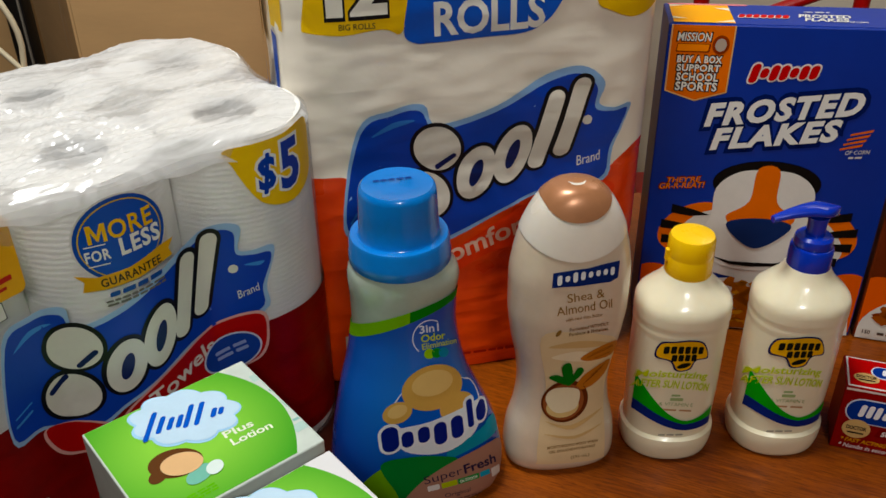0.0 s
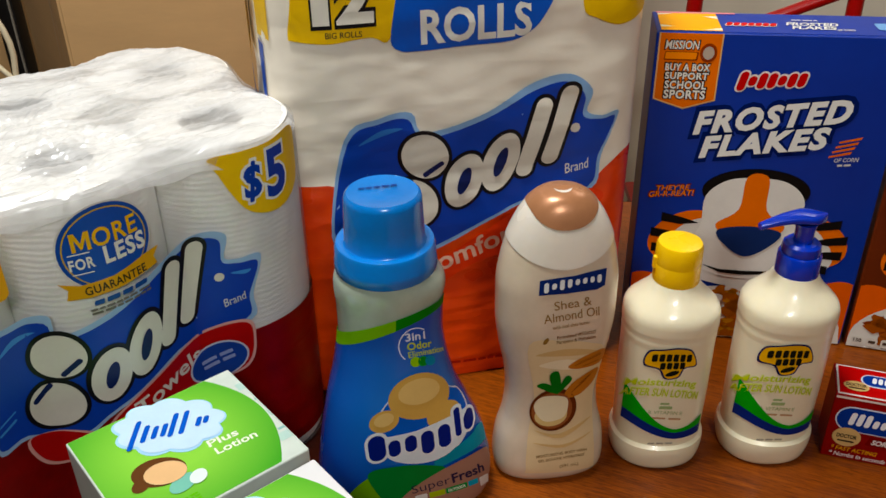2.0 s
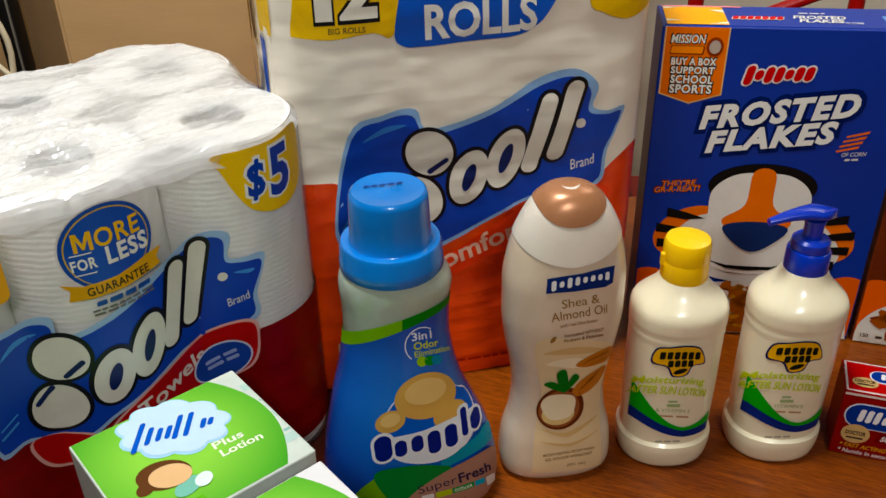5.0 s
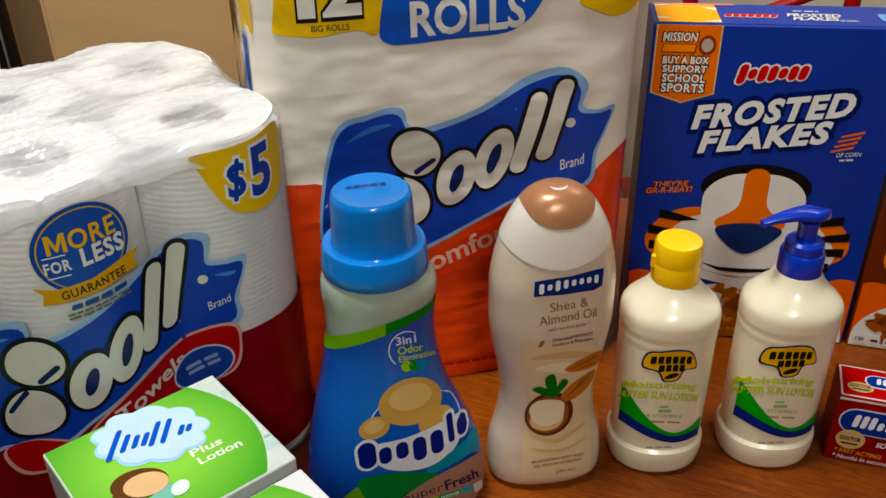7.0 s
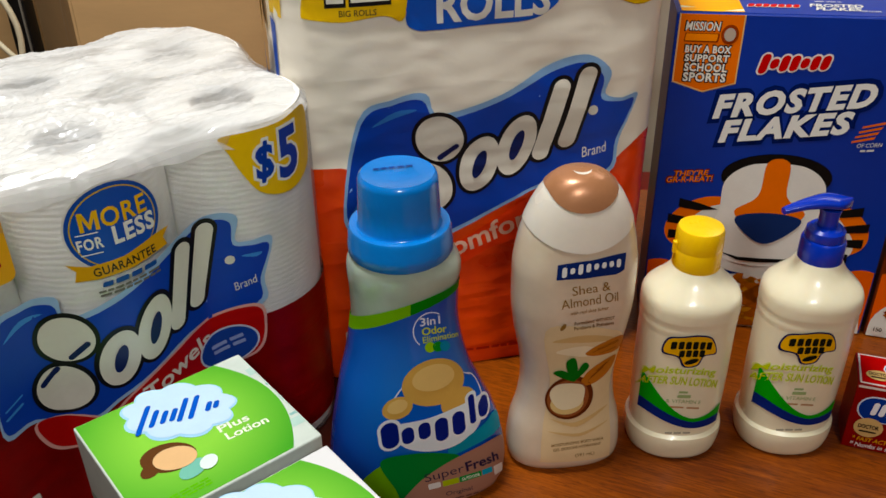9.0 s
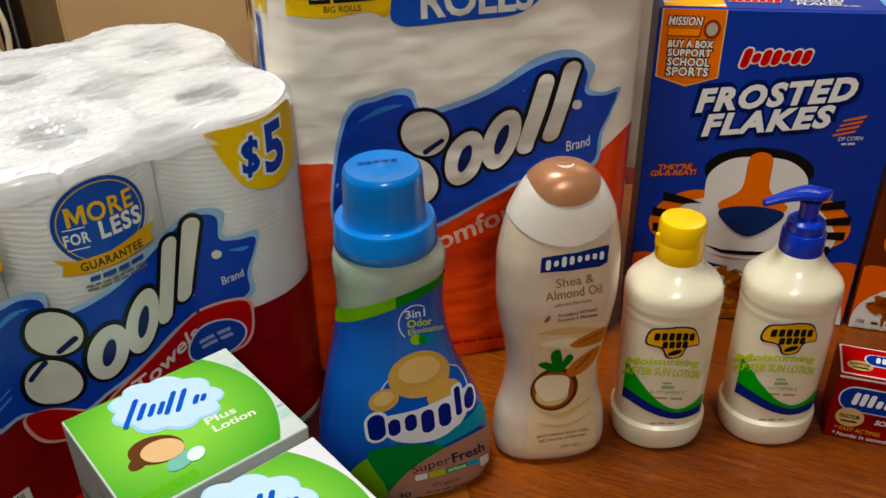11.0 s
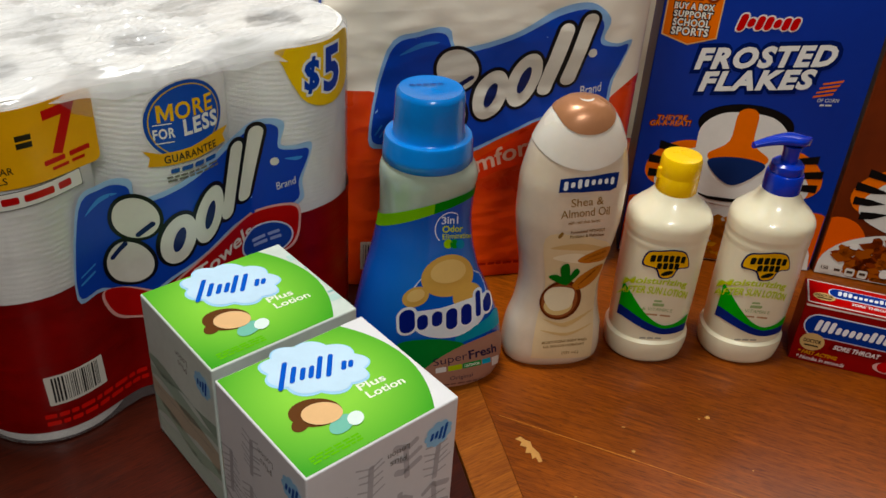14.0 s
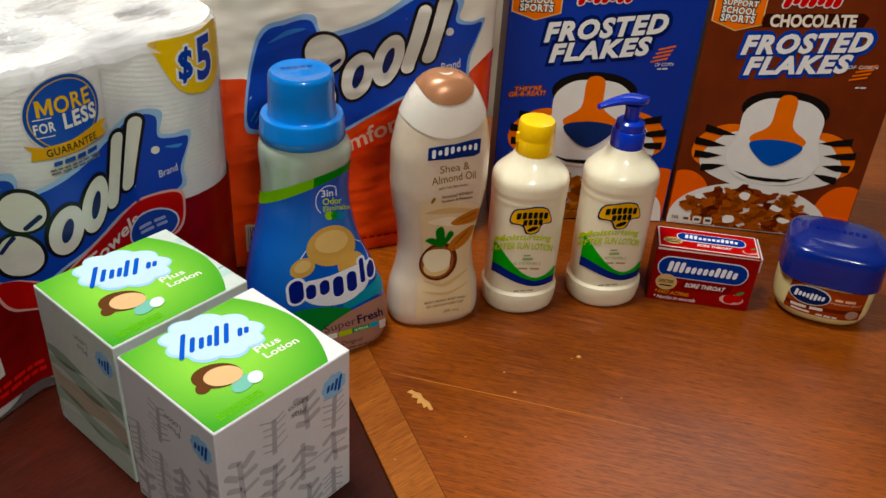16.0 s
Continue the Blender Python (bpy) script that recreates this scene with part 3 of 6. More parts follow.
# ---- paper towels ----
ROLL_R, CX, CY = 0.0562, (0.057, 0.165, 0.273), (0.058, 0.169)
towels = thing("paper_towel_pack", -0.3048, 0.3631, 0, 40, "six white paper towel rolls wrapped in clear and red printed film", "paper towels")
for row in (0, 1):
    for cx in CX:
        x, y = cx + 0.011 * row, CY[row]
        rings = [(z, x, y, ROLL_R - e, ROLL_R - e, 2) for z, e in ((0.0, 0.003), (0.003, 0.0005), (0.04, 0.0004), (0.1, 0), (0.2, 0.0003), (0.270, 0.0006), (0.2755, 0.003))]
        roll = part("roll", lathe(rings, 64, False), M_PAPER, towels, "white embossed paper towel roll")
        bm = bmesh.new()
        rows = []
        for r, z in ((ROLL_R - 0.003, 0.2755), (ROLL_R - 0.0028, 0.2783), (0.046, 0.2790), (0.036, 0.2795), (0.027, 0.279), (0.0222, 0.2775), (0.0215, 0.272), (0.0212, 0.18)):
            rows.append([bm.verts.new((x + r * math.cos(a), y + r * math.sin(a), z + 0.0012 * noise.noise(Vector((x + r * math.cos(a), y + r * math.sin(a), 0.3)) * 60))) for a in (2 * math.pi * i / 56 for i in range(56))])
        for a, b in zip(rows, rows[1:]):
            for i in range(56):
                j = (i + 1) % 56
                bm.faces.new((a[i], a[j], b[j], b[i]))
        part("roll_end", bm, M_PAPERTOP, roll)
        part("core", lathe([(0.0, x, y, 0.0208, 0.0208, 2), (0.2765, x, y, 0.0208, 0.0208, 2), (0.2765, x, y, 0.0198, 0.0198, 2), (0.02, x, y, 0.0198, 0.0198, 2)], 40, False), M_CORE, roll, "grey cardboard core")
FR = 0.0572


def dip(d, cap):
    c = FR - math.sqrt(max(FR * FR - d * d, 0))
    return cap * (1 - math.exp(-c / cap))


def env(x):
    """Depth of the wrap's front face at x."""
    if x > CX[2]:
        d = min(x - CX[2], FR * 0.9999)
        return CY[0] - math.sqrt(FR * FR - d * d)
    if x < CX[0]:
        d = min(CX[0] - x, FR * 0.9999)
        return CY[0] - math.sqrt(FR * FR - d * d)
    return CY[0] - FR + dip(min(abs(x - c) for c in CX), 0.013)


def wrap_loop(sink=1.0):
    """The wrap's outline from above, anticlockwise from the front left; sink is how far it falls in between rolls."""
    out = []
    for k in range(61):
        x = CX[0] + (CX[2] - CX[0]) * k / 60
        out.append((x, CY[0] - FR + sink * (env(x) - CY[0] + FR)))
    for k in range(1, 12):
        a = radians(-90 + 90 * k / 12)
        out.append((CX[2] + FR * math.cos(a), CY[0] + FR * math.sin(a)))
    for k in range(17):
        y = CY[0] + (CY[1] - CY[0]) * k / 16
        out.append((CX[2] + FR + 0.011 * k / 16 - sink * dip(min(y - CY[0], CY[1] - y), 0.012), y))
    for k in range(1, 12):
        a = radians(90 * k / 12)
        out.append((CX[2] + 0.011 + FR * math.cos(a), CY[1] + FR * math.sin(a)))
    for k in range(41):
        x = CX[2] + 0.011 - (CX[2] - CX[0]) * k / 40
        out.append((x, CY[1] + FR - sink * dip(min(abs(x - 0.011 - c) for c in CX), 0.013)))
    for k in range(1, 12):
        a = radians(90 + 90 * k / 12)
        out.append((CX[0] + 0.011 + FR * math.cos(a), CY[1] + FR * math.sin(a)))
    for k in range(17):
        y = CY[1] - (CY[1] - CY[0]) * k / 16
        out.append((CX[0] - FR + 0.011 * (1 - k / 16) + sink * dip(min(y - CY[0], CY[1] - y), 0.012), y))
    for k in range(1, 12):
        a = radians(180 + 90 * k / 12)
        out.append((CX[0] + FR * math.cos(a), CY[0] + FR * math.sin(a)))
    return out


LOOP, TAUT = wrap_loop(), wrap_loop(0.6)
MIDX, MIDY = (CX[0] + CX[2]) / 2 + 0.005, (CY[0] + CY[1]) / 2


def wrap_point(i, z, grow=0.0):
    x, y = LOOP[i]
    d = Vector((x - MIDX, y - MIDY, 0)).normalized()
    return Vector((x + d.x * grow, y + d.y * grow, z))


def red_edge(i):
    return 0.134 + 0.0015 * math.sin(i * 0.21)


def towel_wrap_side(i, j):
    z = 0.002 + 0.2735 * j / 30
    p = wrap_point(i, z)
    taut = min(max((z - 0.225) / 0.05, 0.0), 1.0) ** 2
    p = p.lerp(Vector((*TAUT[i], z)), taut)
    w = 0.0010 * noise.noise(Vector((i * 0.11, z * 14, 1.7))) + 0.0007 * noise.noise(Vector((i * 0.4, z * 40, 4.1)))
    return p + Vector((p.x - MIDX, p.y - MIDY, 0)).normalized() * (0.0006 + w * (0.15 if j < 29 else 0.1))


part("film_side", sheet(towel_wrap_side, len(LOOP), 31, True), M_FILMSIDE, towels, "clear plastic film")


def towel_wrap_top(i, j):
    x, y = TAUT[i]
    f = 1 - j / 64
    px, py = MIDX + (x - MIDX) * f, MIDY + (y - MIDY) * f
    rise = min(1.0, j / 7)
    z = 0.2755 + 0.0055 * math.sin(rise * math.pi / 2) - 0.004 * (1 - rise) * min(1.0, math.hypot(x - LOOP[i][0], y - LOOP[i][1]) / 0.008)
    v = Vector((px, py, 0))
    hem = 1.0 if j == 0 else 0.0
    z -= hem * (0.007 + 0.010 * noise.noise(Vector((i * 0.13, 0.4, 8.1))))
    px, py = px + (x - MIDX) * 0.006 * hem, py + (y - MIDY) * 0.006 * hem
    z += rise * (0.0028 * noise.noise(v * 26) + 0.0034 * abs(noise.noise(Vector((px * 32 + 3 * noise.noise(v * 30), py * 150, 2.2)))) + 0.0014 * noise.noise(v * 230))
    z += 0.007 * rise * max(0, (py - 0.12) / 0.1)
    for row in (0, 1):
        for cx in CX:
            d = math.hypot(px - cx - 0.011 * row, py - CY[row])
            if d < 0.02:
                z -= 0.003 * (1 - d / 0.02)
    return Vector((px, py, z))


top_film = sheet(towel_wrap_top, len(LOOP), 64, True)
part("film_top", top_film, M_FILM, towels, "crinkled clear plastic film")
part("red_band", sheet(lambda i, j: wrap_point(i, 0.0125 + (red_edge(i) - 0.0125) * j / 14, 0.0013 + 0.0003 * noise.noise(Vector((i * 0.15, j * 0.4, 9)))), len(LOOP), 15, True), M_REDFILM, towels, "deep red printed film band")


def on_towels(x, y, lift):
    return Vector((x, env(x) - 0.0016 - lift, y))


S = 0.007
printed("price_patch", towels, film_ink("F4CA1C"), [smooth_loop([(0.243, 0.2735), (0.262, 0.2752), (0.285, 0.276), (0.310, 0.278), (0.313, 0.255), (0.310, 0.236), (0.297, 0.226), (0.281, 0.2245), (0.265, 0.231), (0.255, 0.246), (0.248, 0.262)], 5)], on_towels, 0.0003, S, "yellow price patch")
for code, bold, g, lf in (("F4F2EA", 0.09, 0.0042, 0.0006), ("0E3C96", 0.045, 0.0, 0.0011)):
    printed("price", towels, film_ink(code), [bar(0.2700, 0.2518, 0.0032 + g * 0.6, 0.0300 + g, 0.0012, 0, 0.14)], on_towels, lf, S, text=[words("S", 0.2700, 0.2518, 0.0145 + g, 0.0238 + g, 0.12, bold * 0.8, 4), words("5", 0.2888, 0.2530, 0.0190 + g, 0.0360 + g, 0.12, bold * 0.8, 4)])
printed("seal_rim", towels, film_ink("E2E0D8"), [ell(0.1670, 0.2405, 0.0305, 0.0305, 0, 40)], on_towels, 0.0003, S)
printed("seal", towels, film_ink("0E4A9E"), [ell(0.1670, 0.2405, 0.0295, 0.0295, 0, 40)], on_towels, 0.0006, S, "round blue seal")
ring = [ell(0.1670, 0.2405, 0.0270, 0.0270, 0, 40)]
printed("seal_ring", towels, film_ink("D8B41C"), ring, on_towels, 0.0008, S)
printed("seal_field", towels, film_ink("0F4EA6"), [ell(0.1670, 0.2405, 0.0262, 0.0262, 0, 40)], on_towels, 0.0010, S)
printed("seal_word", towels, film_ink("E8B90C"), [bar(0.1475, 0.2485, 0.0024, 0.0130, 0.0002), bar(0.1566, 0.2486, 0.0024, 0.0130, 0.0002), [(0.1469, 0.2550), (0.1492, 0.2550), (0.1528, 0.2455), (0.1516, 0.2430)], [(0.1572, 0.2550), (0.1549, 0.2550), (0.1513, 0.2455), (0.1525, 0.2430)]], on_towels, 0.0012, S, text=[words("ORE", 0.1738, 0.2489, 0.0295, 0.0132, 0.0, 0.022, 1, 1.1)])
printed("seal_word", towels, film_ink("EDEBE4"), [bar(0.1495, 0.2405, 0.013, 0.0008), bar(0.1500, 0.2265, 0.013, 0.0008)], on_towels, 0.0012, S, text=[words("FOR", 0.1502, 0.2335, 0.0150, 0.0080, 0, 0.03, 1, 1.12), words("LESS", 0.1780, 0.2355, 0.028, 0.0128, 0, 0.035, 1, 1.12)])
printed("seal_ribbon", towels, film_ink("D9A51A"), [[(0.134, 0.2225), (0.139, 0.2165), (0.137, 0.2095), (0.150, 0.2085), (0.172, 0.2095), (0.198, 0.2135), (0.196, 0.2195), (0.201, 0.2255), (0.190, 0.2245), (0.168, 0.2195), (0.146, 0.2185)]], on_towels, 0.0012, S, "yellow ribbon")
printed("seal_word", towels, film_ink("2A2418"), [], on_towels, 0.0014, S, text=[words("GUARANTEE", 0.1685, 0.2145, 0.041, 0.0062, 0, 0.02, 3, 1.1)])
printed("seal_word", towels, film_ink("1C4A8E"), word_bars(0.170, 0.2045, 0.038, 0.0035, 4, 0.2, 3, 3), on_towels, 0.0010, S)
printed("small_print", towels, film_ink("6E6A62"), word_bars(0.169, 0.1985, 0.042, 0.0016, 7, 0, 3, 4, 2), on_towels, 0.0010, S)
# swoosh banner with plain blocks for the maker's mark
printed("banner_edge", towels, film_ink("9FBBD8"), [smooth_loop([(0.0720, 0.1235), (0.0835, 0.194), (0.1030, 0.2035), (0.1240, 0.2020), (0.1330, 0.1850), (0.2050, 0.2130), (0.2290, 0.2215), (0.2470, 0.2170), (0.2440, 0.1990), (0.2530, 0.1960), (0.2690, 0.1950), (0.2600, 0.1655), (0.2560, 0.1430), (0.2000, 0.1360), (0.1500, 0.1150), (0.1240, 0.1000), (0.0930, 0.1190)], 5)], on_towels, 0.0004, S)
printed("banner", towels, film_ink("0B3FA0"), [smooth_loop([(0.0735, 0.1270), (0.0850, 0.1910), (0.1030, 0.1995), (0.1210, 0.1970), (0.1330, 0.1810), (0.2050, 0.2080), (0.2280, 0.2170), (0.2420, 0.2130), (0.2420, 0.1960), (0.2530, 0.1925), (0.2660, 0.1900), (0.2570, 0.1655), (0.2520, 0.1450), (0.2000, 0.1390), (0.1500, 0.1180), (0.1240, 0.1040), (0.0930, 0.1220)], 5)], on_towels, 0.0007, S, "blue ribbon-shaped banner")
printed("banner_glint", towels, film_ink("4E8ACB"), [smooth_loop([(0.0885, 0.1845), (0.1010, 0.1940), (0.1150, 0.1925), (0.1010, 0.1900)], 4), bar(0.083, 0.136, 0.014, 0.0018, None, 24), bar(0.084, 0.142, 0.014, 0.0012, None, 24), smooth_loop([(0.246, 0.186), (0.2600, 0.186), (0.256, 0.183)], 4)], on_towels, 0.0009, S)
def mark_loops(rows, grow):
    """Plain ovals, rings and slanted bars in place of the maker's lettering, and the holes of the rings."""
    (x, z, w, h), *rest = rows
    solid = [ell(x + 0.16 * w, z + 0.26 * h, 0.50 * w + grow, 0.25 * h + grow, 35), ell(x - 0.12 * w, z - 0.24 * h, 0.52 * w + grow, 0.27 * h + grow, 35)]
    holes = [bar(x + 0.34 * w, z + 0.12 * h, 0.55 * w, 0.055 * h, None, 35), bar(x - 0.34 * w, z - 0.06 * h, 0.55 * w, 0.055 * h, None, 35)]
    for x, z, w, h in rest[:2]:
        solid.append(ell(x, z, 0.54 * w + grow, 0.52 * h + grow, -20))
        holes.append(ell(x, z, 0.17 * w, 0.26 * h, -20))
    for x, z, w, h in rest[2:]:
        solid.append(bar(x, z, w * 0.8 + 2 * grow, h + 2 * grow, None, -8, 0.12))
    return solid, holes


MARK = ((0.1190, 0.1520, 0.030, 0.072), (0.1515, 0.1470, 0.0235, 0.041), (0.1775, 0.1600, 0.0225, 0.045), (0.2010, 0.1790, 0.0145, 0.062), (0.2185, 0.1870, 0.0145, 0.062))
for code, gx, lf in (("0B0C10", 0.0030, 0.0012), ("DCD8CC", 0.0, 0.0020)):
    printed("maker_mark", towels, film_ink(code), mark_loops(MARK, gx)[0], on_towels, lf, S, "plain rounded blocks of the maker's mark")
printed("mark_hole", towels, film_ink("0A1A4C"), mark_loops(MARK, 0.0)[1], on_towels, 0.0027, S)
printed("register_mark", towels, film_ink("DCD8CC"), [ell(0.2385, 0.1845, 0.0034, 0.0034)], on_towels, 0.0012, S)
printed("banner_word", towels, film_ink("DCD8CC"), [], on_towels, 0.0012, S, text=[words("Brand", 0.2465, 0.1640, 0.0165, 0.0065, 0.25, 0.0, 14)])
printed("ribbon_edge", towels, film_ink("D8A8A0"), [smooth_loop([(0.141, 0.103), (0.164, 0.1235), (0.195, 0.1355), (0.225, 0.1445), (0.2540, 0.1440), (0.2570, 0.1250), (0.2520, 0.1065), (0.237, 0.0982), (0.19, 0.088), (0.158, 0.083)], 5)], on_towels, 0.0009, S)
printed("ribbon", towels, film_ink("A81A1A"), [smooth_loop([(0.144, 0.104), (0.165, 0.122), (0.195, 0.134), (0.225, 0.1425), (0.2520, 0.1420), (0.2550, 0.1250), (0.2500, 0.108), (0.236, 0.100), (0.19, 0.09), (0.16, 0.085)], 5)], on_towels, 0.0012, S, "dark red ribbon")
printed("ribbon_word", towels, film_ink("E0D8CC"), [], on_towels, 0.0014, S, text=[words("Towels", 0.189, 0.1195, 0.058, 0.0125, 0.1, 0.02, 17)])
printed("ribbon_badge", towels, film_ink("C8CCDA"), [ell(0.228, 0.115, 0.0225, 0.0165, 10)], on_towels, 0.0019, S)
printed("ribbon_badge", towels, film_ink("20408E"), [ell(0.228, 0.115, 0.021, 0.015, 10)], on_towels, 0.0021, S)
printed("ribbon_badge", towels, film_ink("8E9CC4"), word_bars(0.228, 0.117, 0.026, 0.0030, 2, 0, 12, 4, 2), on_towels, 0.0024, S)
printed("swirl_edge", towels, film_ink("D8A8A0"), [smooth_loop([(0.093, 0.119), (0.095, 0.0985), (0.109, 0.085), (0.136, 0.081), (0.140, 0.095), (0.128, 0.106)], 5)], on_towels, 0.0009, S)
printed("swirl", towels, film_ink("A82020"), [smooth_loop([(0.095, 0.119), (0.097, 0.100), (0.110, 0.087), (0.135, 0.083), (0.138, 0.095), (0.128, 0.104)], 5)], on_towels, 0.0012, S)
# count patch, cut strip, product code
printed("count_patch", towels, film_ink("EDB216"), [bar(0.056, 0.2480, 0.104, 0.053, 0.005)], on_towels, 0.0004, S, "yellow count patch")
printed("count", towels, film_ink("201A14"), [], on_towels, 0.0007, S, text=[words("6", 0.035, 0.2530, 0.016, 0.030, 0.0, 0.03, 0), words("=", 0.0585, 0.2525, 0.010, 0.009, 0, 0.04, 0), words("REGULAR", 0.036, 0.2345, 0.026, 0.0050, 0, 0.01), words("ROLLS", 0.036, 0.2280, 0.017, 0.0050, 0, 0.01)])
printed("count", towels, film_ink("B8160E"), word_bars(0.085, 0.2340, 0.036, 0.0036, 2, 0, 2, 6) + word_bars(0.085, 0.2285, 0.026, 0.0022, 2, 0, 2, 7), on_towels, 0.0007, S, text=[words("7", 0.0850, 0.2530, 0.024, 0.033, 0.0, 0.03, 2)])
printed("cut_strip", towels, film_ink("2A2622"), [bar(0.062, 0.2140, 0.060, 0.0125, 0.001, 3)], on_towels, 0.0005, S)
printed("cut_strip", towels, film_ink("EAE6DE"), [bar(0.062, 0.2140, 0.0590, 0.0115, 0.001, 3)], on_towels, 0.0007, S)
printed("cut_strip_word", towels, film_ink("B01412"), word_bars(0.061, 0.2140, 0.048, 0.0052, 3, 0, 3, 8), on_towels, 0.0009, S)
printed("product_code", towels, film_ink("D8D4CA"), [bar(0.0600, 0.0530, 0.044, 0.0275, 0.001, 2)], on_towels, 0.0005, S, "white product code label")
rnd = random.Random(5)
strokes, px = [], 0.042
while px < 0.077:
    w = rnd.choice((0.0005, 0.0008, 0.0014))
    strokes.append([(px, 0.0420 + (px - 0.06) * 0.035), (px + w, 0.0420 + (px - 0.06) * 0.035), (px + w, 0.0650 + (px - 0.06) * 0.035), (px, 0.0650 + (px - 0.06) * 0.035)])
    px += w + rnd.choice((0.0006, 0.0009, 0.0013))
printed("code_stroke", towels, film_ink("1A1715"), strokes, on_towels, 0.0007, S)
printed("lower_print", towels, film_ink("C8302A"), word_bars(0.075, 0.0265, 0.085, 0.0042, 9, 0.1, 2, 9, 2), on_towels, 0.0006, S)


# ---- bathroom tissue ----
TW, TD, TH, TR = 0.2975, 0.115, 0.425, 0.030
tissue = thing("toilet_paper_pack", -0.100, 0.612, 0, 12.3, "large white and orange-red plastic bag of toilet paper rolls", "toilet paper")


def bag_front(s, z):
    """Depth of the bag's front at s across and z up."""
    e = min(s, TW - s)
    y = 0.0
    if e < TR:
        y = TR - math.sqrt(max(TR * TR - (TR - max(e, 0)) ** 2, 0))
        y = y * 0.75
    inner = min(1.0, max(e, 0) / 0.05)
    y -= inner * (0.0022 * math.sin(math.pi * ((z / 0.104) % 1)) + 0.0014 * abs(math.sin(math.pi * s / 0.099)))
    y += inner * 0.0016 * noise.noise(Vector((s * 16, z * 30, 3.3))) + 0.0010 * noise.noise(Vector((s * 45, z * 120, 7.7)))
    return y


def bag_edge(s):
    """Height where the white print meets the red."""
    f = s / TW
    if f < 0.14:
        return 0.206
    if f < 0.5:
        return 0.206 - 0.04 * (f - 0.14) / 0.36
    if f < 0.86:
        return 0.166 + 0.018 * (f - 0.5) / 0.36
    return 0.184 + 0.028 * math.sin((f - 0.86) / 0.14 * math.pi / 2)


def bag_outline(k, z):
    """Point k of 140 round the bag at height z."""
    if k <= 80:
        s = TW * k / 80
        x, y = s, bag_front(s, z)
    elif k <= 100:
        f = (k - 80) / 20
        x, y = TW + 0.004 * math.sin(math.pi * f) + 0.0015 * noise.noise(Vector((f * 5, z * 30, 12))), TR * 0.75 + (TD - TR * 0.75) * f
    elif k <= 120:
        f = (k - 100) / 20
        x, y = TW * (1 - f), TD + 0.008 * math.sin(math.pi * f)
    else:
        f = (k - 120) / 20
        x, y = -0.004 * math.sin(math.pi * f) + 0.0015 * noise.noise(Vector((f * 5, z * 30, 2))), TD - (TD - TR * 0.75) * f
    pull = 0.0
    if z < 0.012:
        pull = 0.018 * (1 - z / 0.012) ** 2
    if z > TH - 0.03:
        pull = 0.05 * ((z - TH + 0.03) / 0.03) ** 2
    return Vector((x + (TW / 2 - x) * pull, y + (TD / 2 - y) * pull * 2, z))


def edge_at(k):
    return bag_edge(min(max(k, 0), 80) / 80 * TW) if k <= 80 else (0.212 if k < 100 else (0.209 if k < 120 else 0.206))


part("bag_lower", sheet(lambda k, j: bag_outline(k, 0.0005 + (edge_at(k) - 0.0005) * j / 50), 140, 51, True), M_BAGRED, tissue, "orange-red printed plastic film")
part("bag_upper", sheet(lambda k, j: bag_outline(k, edge_at(k) + (TH - edge_at(k)) * j / 50), 140, 51, True), M_BAGWHITE, tissue, "white printed plastic film")
part("bag_top", sheet(lambda k, j: bag_outline(k, TH) * (1 - j / 8) + Vector((TW / 2, TD / 2, TH + 0.012)) * (j / 8) + Vector((0, 0, 0.004 * noise.noise(Vector((k * 0.2, j, 3))))), 140, 9, True), M_BAGWHITE, tissue)


def on_bag(x, y, lift):
    return Vector((x, bag_front(x, y) - 0.0008 - lift, y))


B = 0.008
printed("yellow_patch", tissue, film_ink("E6BE16"), [smooth_loop([(0.0215, 0.3270), (0.025, 0.3225), (0.050, 0.3190), (0.080, 0.3215), (0.0925, 0.3170), (0.0985, 0.335), (0.099, 0.375), (0.05, 0.385), (0.028, 0.385), (0.025, 0.35)], 4)], on_bag, 0.0004, B, "yellow printed patch")
for code, bold, lf in (("0F0E10", 0.06, 0.0007), ("E4E0D4", 0.0, 0.0010)):
    printed("count", tissue, film_ink(code), [], on_bag, lf, B, text=[words("1", 0.0455, 0.3515, 0.012 + bold * 0.05, 0.038 + bold * 0.1, 0, 0.04 + bold), words("2", 0.0700, 0.3515, 0.027 + bold * 0.05, 0.038 + bold * 0.1, 0, 0.04 + bold)])
printed("count_word", tissue, film_ink("2A2420"), [], on_bag, 0.0007, B, text=[words("BIG ROLLS", 0.0610, 0.3250, 0.0265, 0.0045, 0, 0.01, -1)])
printed("blue_patch", tissue, film_ink("0F55B4"), [smooth_loop([(0.095, 0.318), (0.102, 0.3095), (0.115, 0.3085), (0.150, 0.3100), (0.185, 0.3115), (0.200, 0.317), (0.212, 0.331), (0.225, 0.36), (0.228, 0.380), (0.17, 0.385), (0.106, 0.380), (0.100, 0.35)], 4)], on_bag, 0.0005, B, "blue printed patch")
printed("patch_word", tissue, film_ink("E6E4DC"), [], on_bag, 0.0008, B, text=[words("ROLLS", 0.1590, 0.3270, 0.084, 0.0265, 0, 0.03, 1), words("REGULAR", 0.162, 0.360, 0.09, 0.018, 0, 0.02, 1)])
printed("yellow_patch", tissue, film_ink("E6BE16"), [smooth_loop([(0.240, 0.335), (0.252, 0.324), (0.270, 0.3175), (0.287, 0.322), (0.296, 0.335), (0.296, 0.385), (0.245, 0.385)], 4)], on_bag, 0.0005, B, "yellow printed patch")
